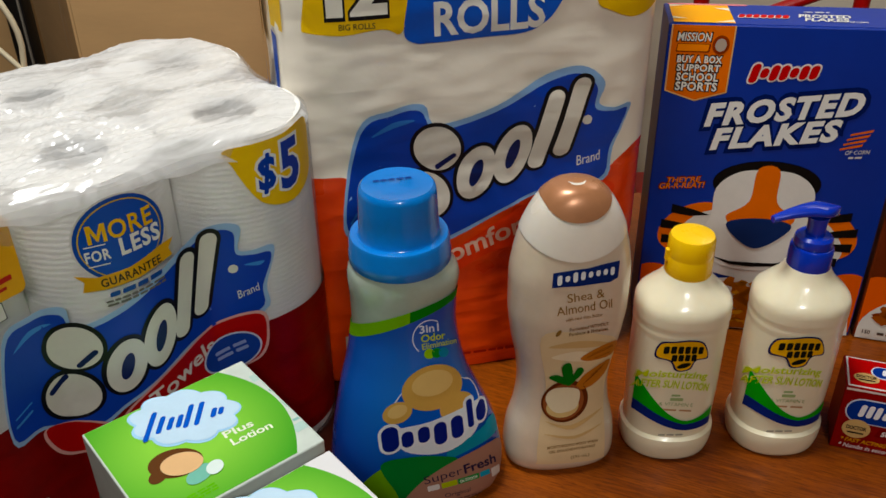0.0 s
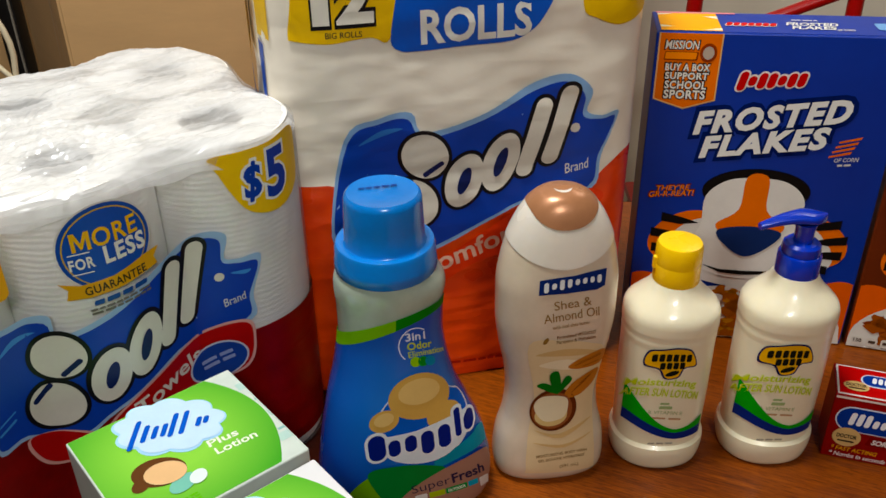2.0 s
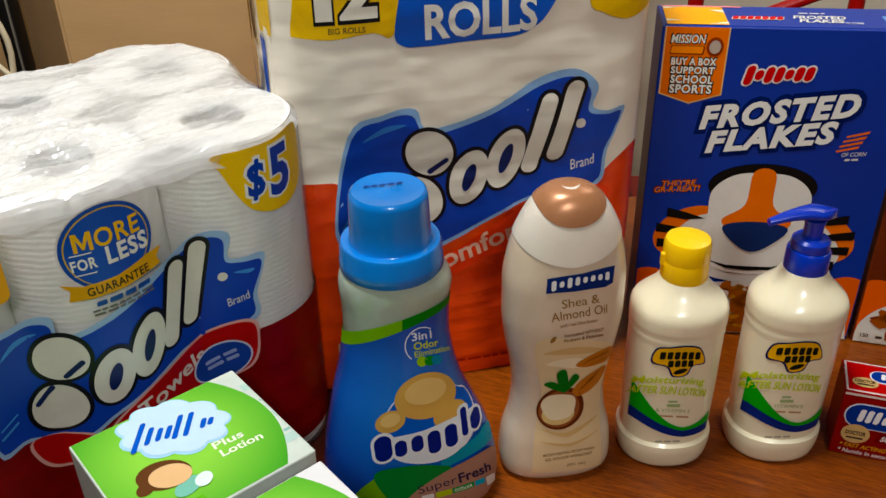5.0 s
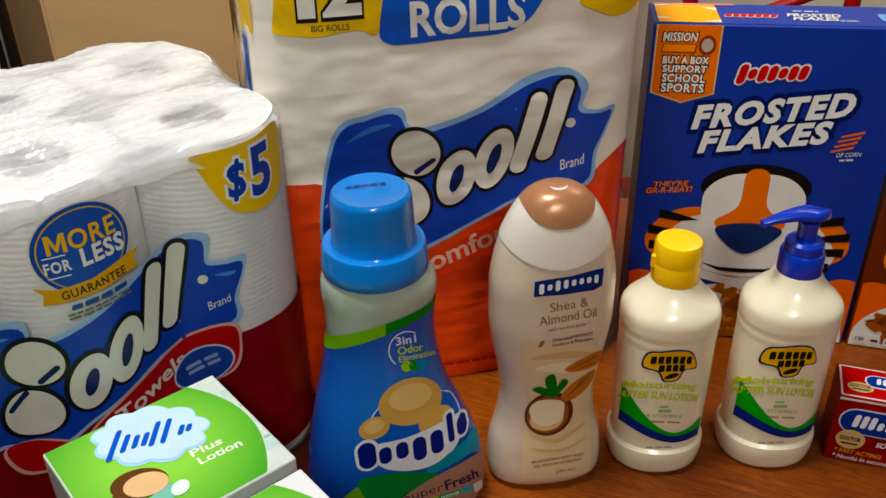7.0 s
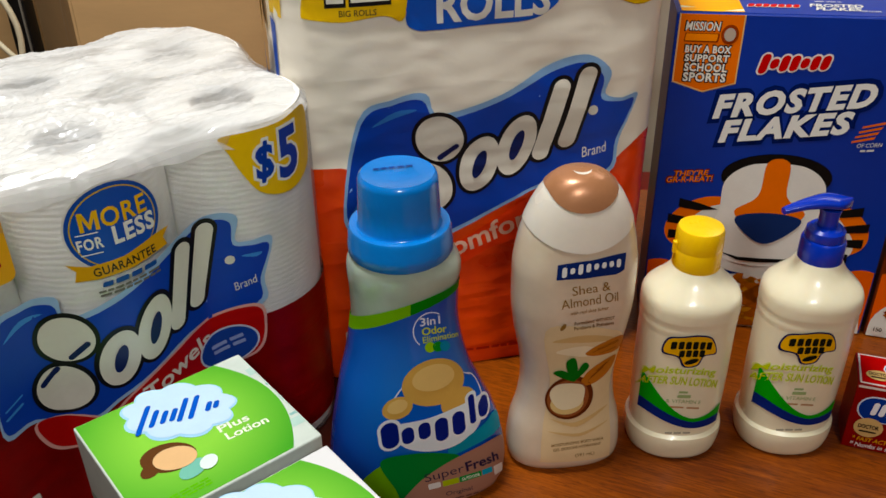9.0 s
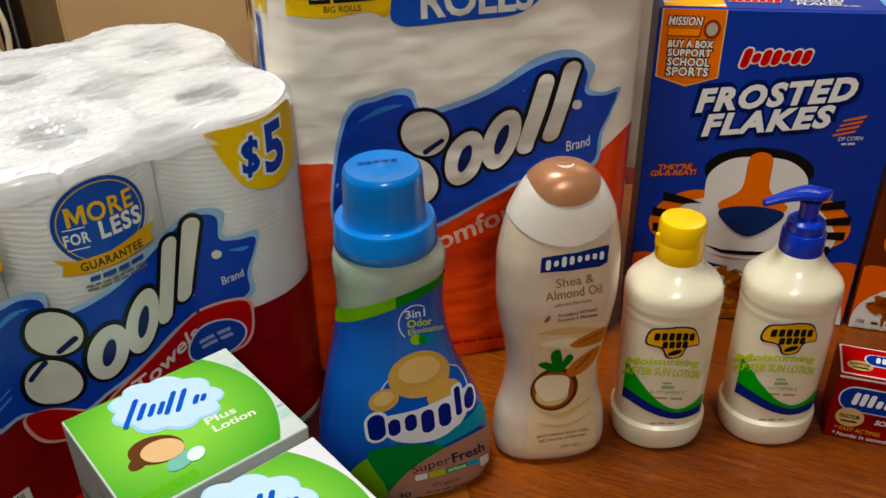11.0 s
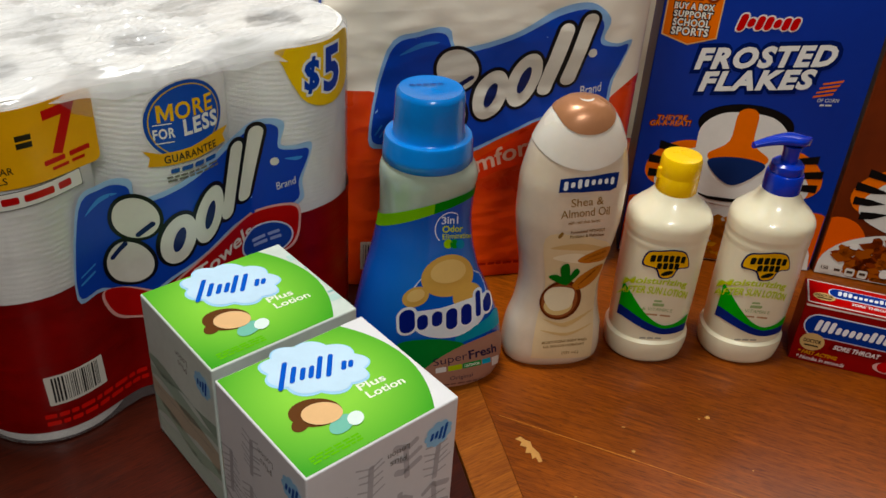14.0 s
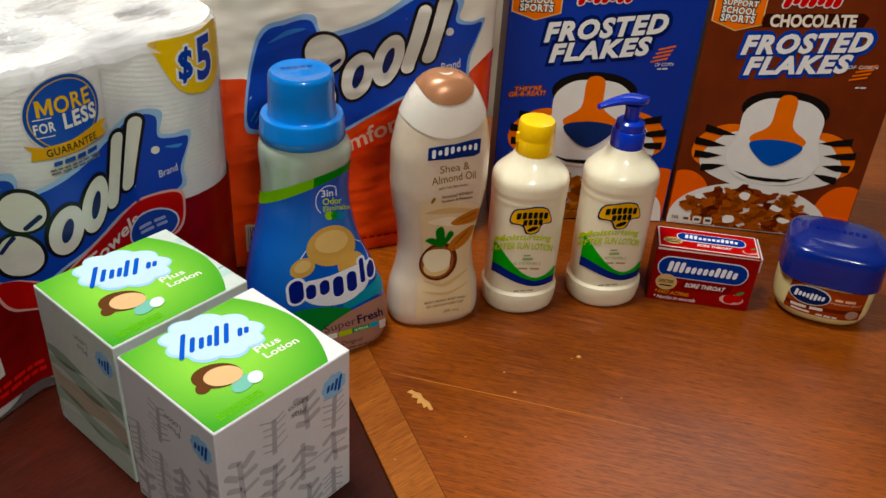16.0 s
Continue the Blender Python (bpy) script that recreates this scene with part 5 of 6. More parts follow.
        printed("side_mark", ob, ink("9CC4E0"), [cloud(w * 0.86, PH - 0.022, 0.0115, 0.0105, 0)], f, 0.0007)
        printed("side_mark", ob, ink("1A4C96"), [bar(w * 0.86 - 0.0055 + 0.0036 * j, PH - 0.022, 0.0024, (0.006, 0.006, 0.010, 0.013)[j], None, 0, 0.2) for j in range(4)], f, 0.0010)
        printed("side_word", ob, ink("77736E"), [], f, 0.0007, text=[words("Plus", w * 0.58, PH - 0.0260, 0.013, 0.0052, 0, 0.0, 180), words("Lotion", w * 0.58, PH - 0.0185, 0.017, 0.0052, 0, 0.0, 180)])
        line = 0.052
        printed("crease", ob, ink("8E8A84"), [bar(w / 2, line, w - 0.012, 0.0005, 0.0002), bar(0.004, line / 2, 0.0005, line, 0.0002, 4)], f, 0.0009)
    return ob


tissue_box(-0.1285, 0.4100, 41, M_MINT, "cube tissue box with green top and mint banded sides", True)
tissue_box(-0.0560, 0.3225, 41, M_TISSUE, "cube tissue box with green top and grey sprig sides", False)


# ---- bottles ----
def interp(table, z):
    """Smooth curve through the rows of a table, by height."""
    z = min(max(z, table[0][0]), table[-1][0])
    k = 0
    while k < len(table) - 2 and z > table[k + 1][0]:
        k += 1
    a, b = table[k], table[k + 1]
    before, after = table[max(k - 1, 0)], table[min(k + 2, len(table) - 1)]
    h = b[0] - a[0]
    t = (z - a[0]) / h
    out = []
    for c in range(len(a)):
        d = (b[c] - a[c]) / h
        s0 = (a[c] - before[c]) / (a[0] - before[0]) if k else d
        s1 = (after[c] - b[c]) / (after[0] - b[0]) if k < len(table) - 2 else d
        m0 = 2 * s0 * d / (s0 + d) if s0 * d > 0 else 0.0
        m1 = 2 * s1 * d / (s1 + d) if s1 * d > 0 else 0.0
        out.append((2 * t ** 3 - 3 * t * t + 1) * a[c] + (t ** 3 - 2 * t * t + t) * h * m0 + (3 * t * t - 2 * t ** 3) * b[c] + (t ** 3 - t * t) * h * m1)
    return tuple(out)


def rings_of(table, z0, z1, n, grow=0.0, cy=0.0):
    out = []
    for k in range(n + 1):
        z = z0 + (z1 - z0) * k / n
        _, hw, mid, ry, p = interp(table, z)
        out.append((z, mid, cy, hw + grow, ry + grow, p))
    return out


def front_map(table, grow=0.0, sag=0.85):
    """Mapping on the front of a bottle: x across from its axis, y up."""
    def where(x, y, lift):
        _, hw, mid, ry, p = interp(table, y)
        for again in range(2):
            d = min(abs(x - mid) / (hw + grow), 0.985)
            k = (1 - d ** p) ** (1 / p)
            z = max(y - sag * ry * (1 - k), 0.001)
            _, hw, mid, ry, p = interp(table, z)
        y = z
        d = min(abs(x - mid) / (hw + grow), 0.985)
        x = mid + math.copysign(d * (hw + grow), x - mid)
        k = (1 - d ** p) ** (1 / p)
        nx, ny = (x - mid) / hw * 0.6, -k
        ln = math.hypot(nx, ny) or 1
        return Vector((x + nx / ln * lift, -(ry + grow) * k + ny / ln * lift, y))
    return where


# fabric softener: columns are height, half width, sideways shift, half depth, roundness
SOFT = [(0.0, 0.0585, 0.0060, 0.0330, 2.6), (0.005, 0.0630, 0.0062, 0.0368, 2.6), (0.026, 0.0650, 0.0065, 0.0385, 2.5), (0.055, 0.0610, 0.0055, 0.0385, 2.4), (0.083, 0.0530, 0.0025, 0.0378, 2.3), (0.110, 0.0448, 0.0, 0.0365, 2.2), (0.136, 0.0388, 0.0, 0.0350, 2.1), (0.160, 0.0362, 0.0005, 0.0338, 2.0), (0.178, 0.0366, 0.0010, 0.0338, 2.0), (0.192, 0.0382, 0.0018, 0.0342, 2.0), (0.199, 0.0372, 0.0012, 0.0338, 2.0), (0.205, 0.0335, 0.0002, 0.0325, 2.0), (0.209, 0.0300, 0.0, 0.0300, 2.0)]
soft = thing("fabric_softener_bottle", -0.0065, 0.5040, 0, 13, "blue fabric softener bottle with a ribbed blue screw cap", "bottle")
part("bottle", lathe(rings_of(SOFT, 0.0, 0.209, 54)), M_SNNECK, soft, "milky translucent plastic body")


def sleeve_top(a):
    """Height of the sleeve's slanting upper edge by angle."""
    return 0.1595 + 0.0125 * math.cos(a) - 0.0150 * math.sin(a)


def sleeve_point(i, j, n, z0, ztop):
    a = 2 * math.pi * i / 72
    z = z0 + (ztop(a) - z0) * j / n
    _, hw, mid, ry, p = interp(SOFT, z)
    c, s = math.cos(a), math.sin(a)
    g = 0.0006
    return Vector((mid + (hw + g) * math.copysign(abs(c) ** (2 / p), c), (ry + g) * math.copysign(abs(s) ** (2 / p), s), z))


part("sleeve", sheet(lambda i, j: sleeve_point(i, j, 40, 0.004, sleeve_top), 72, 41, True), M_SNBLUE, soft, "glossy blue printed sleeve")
soft_front = front_map(SOFT, 0.0008)


def on_soft(x, y, lift):
    return soft_front(x, y * 1.075, lift)


D = 0.006


def cut(lo, hi, x0, x1, n=20):
    """A band between two curves of height over x."""
    xs = [x0 + (x1 - x0) * k / n for k in range(n + 1)]
    return [(x, lo(x)) for x in xs] + [(x, hi(x)) for x in reversed(xs)]


def band_point(i, j, a0, a1):
    a = a0 + (a1 - a0) * i / 36
    lo = sleeve_top(a)
    z = lo + (0.0088 - 0.0022 * math.cos(a)) * j / 3
    _, hw, mid, ry, p = interp(SOFT, z)
    return Vector((mid + (hw + 0.0007) * math.cos(a), (ry + 0.0007) * math.sin(a), z))


part("green_band", sheet(lambda i, j: band_point(i, j, radians(90), radians(268)), 37, 4), ink("7DAE1E"), soft, "lime green sleeve edge")
part("green_band", sheet(lambda i, j: band_point(i, j, radians(268), radians(450)), 37, 4), ink("1E7A2A"), soft, "dark green sleeve edge")
printed("claim", soft, ink("DCE6F0"), [[(0.0130 + 0.0125 * math.cos(a), 0.150 + 0.0135 * math.sin(a)) for a in (radians(60 + 8 * k) for k in range(22))] + [(0.0130 + 0.0117 * math.cos(a), 0.150 + 0.0127 * math.sin(a)) for a in (radians(60 + 8 * k) for k in range(21, -1, -1))]], on_soft, 0.0005, D, text=[words("3in1", 0.0125, 0.1570, 0.0140, 0.0062, 0, 0.02, 3)])
printed("claim", soft, ink("C8D82A"), [], on_soft, 0.0005, D, text=[words("Odor", 0.0155, 0.1500, 0.0180, 0.0058, 0, 0.02, 4), words("Elimination", 0.0205, 0.1445, 0.0270, 0.0046, 0, 0.01, 6)])
for px, code in ((0.0120, "9CC82A"), (0.0175, "1E8A3A"), (0.0228, "2A86A8")):
    printed("claim_dot", soft, ink(code), [ell(px, 0.1375, 0.0038, 0.0038)], on_soft, 0.0004 + px * 0.01, D)
printed("oval", soft, ink("E4EAEE"), [ell(0.0170, 0.0880, 0.0350, 0.0330, 8, 48)], on_soft, 0.0004, D, "white oval")
printed("oval", soft, ink("0C5EBE"), [ell(0.0170, 0.0890, 0.0335, 0.0315, 8, 48)], on_soft, 0.0006, D)
printed("picture", soft, ink("D2AC6A"), [ell(0.0140, 0.1110, 0.0225, 0.0180, 8), ell(-0.0120, 0.0950, 0.0105, 0.0085, 20), ell(0.0310, 0.0930, 0.0135, 0.0115, 20)], on_soft, 0.0009, D, "plain rounded tan patches")
printed("picture", soft, ink("E2C488"), [ell(0.0135, 0.1150, 0.0150, 0.0100, 8), ell(-0.0120, 0.0965, 0.0070, 0.0052, 20)], on_soft, 0.0012, D)
printed("oval", soft, ink("E4EAEE"), [smooth_loop([(-0.018, 0.0800), (0.010, 0.0840), (0.046, 0.0930), (0.050, 0.0800), (0.034, 0.0610), (0.014, 0.0555), (-0.008, 0.0620)], 5)], on_soft, 0.0012, D)
LET = ((-0.0180, 0.0745, 0.0120, 0.021), (-0.0060, 0.0725, 0.0085, 0.0135), (0.0055, 0.0745, 0.0085, 0.0135), (0.0175, 0.0735, 0.0095, 0.019), (0.0300, 0.0765, 0.0095, 0.019), (0.0405, 0.0855, 0.0050, 0.023), (0.0500, 0.0840, 0.0090, 0.0135))
for code, g, lf in (("E8ECEF", 0.0045, 0.0015), ("0F1E70", 0.0, 0.0018)):
    printed("maker_mark", soft, ink(code), [bar(a, b, w + g, h + g, None, 10, 0.12) for a, b, w, h in LET], on_soft, lf, D, "plain navy blocks of the maker's mark")
printed("teal_wave", soft, ink("1E8AA0"), [cut(lambda x: 0.0500 + 0.35 * (x - 0.03), lambda x: 0.0590 + 0.55 * (x - 0.03), 0.022, 0.066)], on_soft, 0.0007, D)
printed("green_wave", soft, ink("78A81E"), [smooth_loop([(-0.050, 0.0060), (-0.044, 0.030), (-0.030, 0.046), (-0.016, 0.050), (-0.010, 0.030), (-0.016, 0.0060)], 5)], on_soft, 0.0007, D)
printed("green_wave", soft, ink("187A3C"), [smooth_loop([(-0.026, 0.0520), (-0.005, 0.0560), (0.020, 0.0520), (0.030, 0.0450), (0.006, 0.0270), (-0.010, 0.0090), (-0.016, 0.0250)], 5)], on_soft, 0.0010, D)
printed("brown_panel", soft, ink("A07A6A"), [smooth_loop([(-0.014, 0.0050), (-0.004, 0.0250), (0.015, 0.0400), (0.040, 0.0510), (0.066, 0.0560), (0.0675, 0.030), (0.062, 0.0060), (0.025, 0.0040)], 5)], on_soft, 0.0013, D, "dusty brown label panel")
printed("panel_word", soft, ink("2A1E3A"), [], on_soft, 0.0016, D, text=[words("Super", 0.0190, 0.0335, 0.0290, 0.0098, 0, -0.005, 8), words("Fresh", 0.0480, 0.0390, 0.0270, 0.0090, 0, 0.025, 10), words("Original", 0.0300, 0.0145, 0.0200, 0.0058, 0, -0.005, 4), words("30", -0.0010, 0.0090, 0.0090, 0.0055, 0, 0.01, 0)])
printed("panel_strip", soft, ink("DCD8D4"), [bar(0.0115, 0.0245, 0.0090, 0.0052, 0.001, 5), bar(0.0620, 0.0280, 0.0085, 0.0095, 0.001, 10)], on_soft, 0.0016, D)
printed("panel_strip", soft, ink("A8B83A"), [bar(0.0235, 0.0255, 0.0120, 0.0052, 0.0005, 6)], on_soft, 0.0016, D)
printed("panel_strip", soft, ink("1E8A4A"), [bar(0.0385, 0.0272, 0.0170, 0.0052, 0.0005, 7)], on_soft, 0.0016, D)
printed("panel_strip", soft, ink("2A9AB8"), [bar(0.0520, 0.0290, 0.0085, 0.0052, 0.0005, 8)], on_soft, 0.0016, D)
printed("panel_word", soft, ink("E8F0E4"), [], on_soft, 0.0019, D, text=[words("OUTDOOR", 0.0385, 0.0272, 0.0140, 0.0028, 0, 0.02, 7)])
printed("small_print", soft, ink("6A4A44"), word_bars(0.034, 0.0085, 0.040, 0.0016, 6, 0, 3, 4), on_soft, 0.0016, D)
cap = part("cap", lathe([(0.2240, 0, 0, 0.0285, 0.0285, 2), (0.2252, 0, 0, 0.0275, 0.0275, 2), (0.2265, 0, 0, 0.0268, 0.0268, 2), (0.2400, 0, 0, 0.0262, 0.0262, 2), (0.2560, 0, 0, 0.0256, 0.0256, 2), (0.2590, 0, 0, 0.0248, 0.0248, 2), (0.2605, 0, 0, 0.0232, 0.0232, 2), (0.2600, 0, 0, 0.0218, 0.0218, 2), (0.2596, 0, 0, 0.004, 0.004, 2), (0.2602, 0, 0, 0.0012, 0.0012, 2)], 64), M_SNCAP, soft, "blue dosing cap")
rows = [(0.2050, 0.0332), (0.2065, 0.0340), (0.2130, 0.0340), (0.2140, 0.0338), (0.2225, 0.0336), (0.2250, 0.0325), (0.2258, 0.0300), (0.2245, 0.0260)]
bm = bmesh.new()
grid = []
for z, r in rows:
    grid.append([bm.verts.new(((r + (0.0004 if i % 2 and 0.206 < z < 0.2135 else 0)) * math.cos(2 * math.pi * i / 168), (r + (0.0004 if i % 2 and 0.206 < z < 0.2135 else 0)) * math.sin(2 * math.pi * i / 168), z)) for i in range(168)])
for a, b in zip(grid, grid[1:]):
    for i in range(168):
        j = (i + 1) % 168
        bm.faces.new((a[i], a[j], b[j], b[i]))
part("collar", bm, M_SNCAP, soft, "ribbed blue collar")
printed("date_stamp", soft, ink("0A3C84"), word_bars(-0.002, 0.006, 0.026, 0.0020, 5, 0, 0, 5), face((0, 0, 0.2604), (1, 0, 0), (0, 1, 0)), 0.0003)

# body wash
WASH = [(0.0, 0.0385, 0, 0.0225, 2.6), (0.004, 0.0425, 0, 0.0260, 2.6), (0.015, 0.0440, 0, 0.0285, 2.5), (0.035, 0.0425, 0, 0.0275, 2.4), (0.060, 0.0368, 0, 0.0250, 2.3), (0.080, 0.0350, 0, 0.0245, 2.3), (0.100, 0.0368, 0, 0.0255, 2.3), (0.125, 0.0415, 0, 0.0275, 2.3), (0.150, 0.0440, 0, 0.0290, 2.3), (0.175, 0.0440, 0, 0.0285, 2.3), (0.195, 0.0415, 0, 0.0270, 2.2), (0.210, 0.0378, 0, 0.0250, 2.2), (0.225, 0.0315, 0, 0.0222, 2.2), (0.236, 0.0245, 0, 0.0190, 2.2), (0.2445, 0.0150, 0, 0.0130, 2.1), (0.2475, 0.0060, 0, 0.0055, 2.0)]
wash = thing("body_wash_bottle", 0.1120, 0.5350, 0, 8, "pearly body wash bottle with copper topped cap", "bottle")
part("bottle", lathe(rings_of(WASH, 0.0, 0.214, 46), 64), M_SOAP, wash, "pearly curved plastic body")


def wash_cap(i, j):
    a = 2 * math.pi * i / 64
    low = 0.2080 - 0.0105 * max(0, -math.sin(a)) ** 2 + 0.004 * abs(math.cos(a))
    z = low + (0.2475 - low) * (j / 24)
    _, hw, mid, ry, p = interp(WASH, z)
    c, s = math.cos(a), math.sin(a)
    return Vector(((hw + 0.0007) * math.copysign(abs(c) ** (2 / p), c), (ry + 0.0007) * math.copysign(abs(s) ** (2 / p), s), z))


part("cap", sheet(wash_cap, 64, 25, True), M_SOAPCAP, wash, "frosted white cap")


def wash_tip(i, j):
    a = 2 * math.pi * i / 64
    low = 0.2345 + 0.0030 * abs(math.cos(a)) ** 2 + (-0.0085 * max(0, -math.sin(a)) ** 3)
    z = low + (0.2482 - low) * (j / 14)
    _, hw, mid, ry, p = interp(WASH, min(z, 0.2474))
    c, s = math.cos(a), math.sin(a)
    g = 0.0013 if j < 14 else -0.0055
    return Vector(((hw + g) * math.copysign(abs(c) ** (2 / p), c), (ry + g) * math.copysign(abs(s) ** (2 / p), s), z))


part("copper_tip", sheet(wash_tip, 64, 15, True), M_COPPER, wash, "shiny copper coloured tip")
on_wash = front_map(WASH, 0.0003)
printed("label_panel", wash, ink("DCC6A2"), [smooth_loop([(-0.024, 0.138), (-0.018, 0.090), (-0.0215, 0.050), (-0.0225, 0.020), (-0.018, 0.0135), (0.028, 0.0125), (0.0325, 0.020), (0.030, 0.060), (0.029, 0.090), (0.0345, 0.128), (0.020, 0.136), (0.0, 0.140)], 5)], on_wash, 0.0003, D, "beige printed label")
printed("label_swirl", wash, ink("CDAE80"), [smooth_loop([(-0.019, 0.128), (0.004, 0.132), (0.030, 0.127), (0.008, 0.125)], 5), smooth_loop([(-0.0175, 0.056), (0.002, 0.050), (0.028, 0.064), (0.004, 0.046)], 5), smooth_loop([(-0.018, 0.044), (0.006, 0.040), (0.029, 0.050), (0.006, 0.037)], 5)], on_wash, 0.0006, D)
printed("label_swirl", wash, ink("EADBBE"), [smooth_loop([(-0.016, 0.118), (0.004, 0.122), (0.024, 0.114), (0.004, 0.112)], 5)], on_wash, 0.0006, D)
printed("name_plate", wash, ink("14265E"), [[(-0.0190, 0.1800), (-0.0185, 0.1915), (0.0050, 0.1930), (0.0290, 0.1985), (0.0280, 0.1850), (0.0220, 0.1815), (0.0, 0.1795)]], on_wash, 0.0004, D, "navy name plate")
printed("name_block", wash, ink("DCDCDA"), [bar(-0.0140 + 0.0053 * k, 0.1855 + 0.0007 * k, 0.0032, (0.0078, 0.0046, 0.0078, 0.0064, 0.0046, 0.0046, 0.0046, 0.0064)[k], None, 6, 0.12) for k in range(8)], on_wash, 0.0007, D)
printed("label_word", wash, ink("8A6A3E"), [ell(-0.0125, 0.1408, 0.0016, 0.0032, -25)], on_wash, 0.0006, D, text=[words("Shea &", 0.0050, 0.1715, 0.0265, 0.0072, 0, 0.0, 6), words("Almond Oil", 0.0050, 0.1620, 0.0400, 0.0076, 0, 0.0, 6), words("with real shea butter", 0.0050, 0.1535, 0.0270, 0.0030, 0, 0.0, 6)])
printed("label_word", wash, ink("6A4E2C"), [], on_wash, 0.0006, D, text=[words("Formulated WITHOUT", 0.0095, 0.1447, 0.0290, 0.0030, 0, 0.01, 6), words("Parabens & Phthalates", 0.0095, 0.1402, 0.0290, 0.0030, 0, 0.01, 6)])
printed("almond", wash, ink("B4743E"), [smooth_loop([(0.005, 0.1150), (0.016, 0.1235), (0.0335, 0.1300), (0.031, 0.117), (0.014, 0.1120)], 5), smooth_loop([(0.004, 0.0850), (0.010, 0.099), (0.0295, 0.1120), (0.0265, 0.098), (0.015, 0.086)], 5)], on_wash, 0.0009, D, "printed almonds")
printed("almond_line", wash, ink("7E4622"), [bar(0.0170, 0.0985, 0.0180, 0.0006, None, 48), bar(0.0145, 0.0950, 0.0160, 0.0005, None, 48), bar(0.0200, 0.1030, 0.0150, 0.0005, None, 45), bar(0.020, 0.1205, 0.022, 0.0006, None, 25), bar(0.0215, 0.1225, 0.018, 0.0005, None, 25), bar(0.0220, 0.1170, 0.014, 0.0005, None, 22)], on_wash, 0.0012, D)
printed("nut_shell", wash, ink("5E2E1A"), [ell(-0.0030, 0.0740, 0.0175, 0.0205, 0, 36)], on_wash, 0.0009, D, "printed brown nut shell")
printed("nut_shell", wash, ink("8E5638"), [ell(-0.0040, 0.0735, 0.0150, 0.0175, 0, 36)], on_wash, 0.0012, D)
printed("cream", wash, ink("D9C08C"), [ell(-0.0048, 0.0690, 0.0120, 0.0105, 0, 30)], on_wash, 0.0014, D)
printed("cream", wash, ink("E8DCBE"), [smooth_loop([(-0.0175, 0.078), (-0.0120, 0.0875), (0.004, 0.0860), (0.0075, 0.078), (0.004, 0.066), (-0.010, 0.0640)], 5)], on_wash, 0.0015, D)
printed("leaf", wash, ink("1E6A2A"), [smooth_loop([(-0.003, 0.090), (-0.016, 0.0985), (-0.011, 0.1015), (-0.002, 0.095)], 4), smooth_loop([(-0.003, 0.090), (-0.008, 0.108), (-0.002, 0.112), (0.001, 0.096)], 4), smooth_loop([(-0.002, 0.090), (0.004, 0.1065), (0.0085, 0.103), (0.002, 0.093)], 4)], on_wash, 0.0018, D, "printed green leaves")
printed("label_word", wash, ink("8A6E4A"), [], on_wash, 0.0009, D, text=[words("MOISTURIZING BODY WASH", 0.0050, 0.0318, 0.0400, 0.0027, 0, 0.02, 4), words("GEL DOUCHE HYDRATANT", 0.0050, 0.0272, 0.0370, 0.0027, 0, 0.02, 4), words("(591 mL)", 0.0110, 0.0190, 0.0150, 0.0040, 0, 0.01, 3)])

# after-sun lotion
LOTION = [(0.0, 0.0325, 0, 0.0285, 2.2), (0.003, 0.0352, 0, 0.0312, 2.2), (0.018, 0.0372, 0, 0.0332, 2.2), (0.0235, 0.0368, 0, 0.0328, 2.2), (0.0255, 0.0343, 0, 0.0303, 2.2), (0.034, 0.0345, 0, 0.0305, 2.2), (0.075, 0.0352, 0, 0.0312, 2.2), (0.118, 0.0352, 0, 0.0312, 2.2), (0.1215, 0.0357, 0, 0.0317, 2.2), (0.126, 0.0353, 0, 0.0313, 2.2), (0.129, 0.0360, 0, 0.0321, 2.2), (0.138, 0.0358, 0, 0.0320, 2.2), (0.1425, 0.0345, 0, 0.0308, 2.2), (0.1470, 0.0310, 0, 0.0280, 2.1), (0.152, 0.0258, 0, 0.0236, 2.1), (0.157, 0.0212, 0, 0.0200, 2.0), (0.162, 0.0178, 0, 0.0175, 2.0), (0.166, 0.0160, 0, 0.0160, 2.0)]
on_lotion = front_map(LOTION, 0.0003)


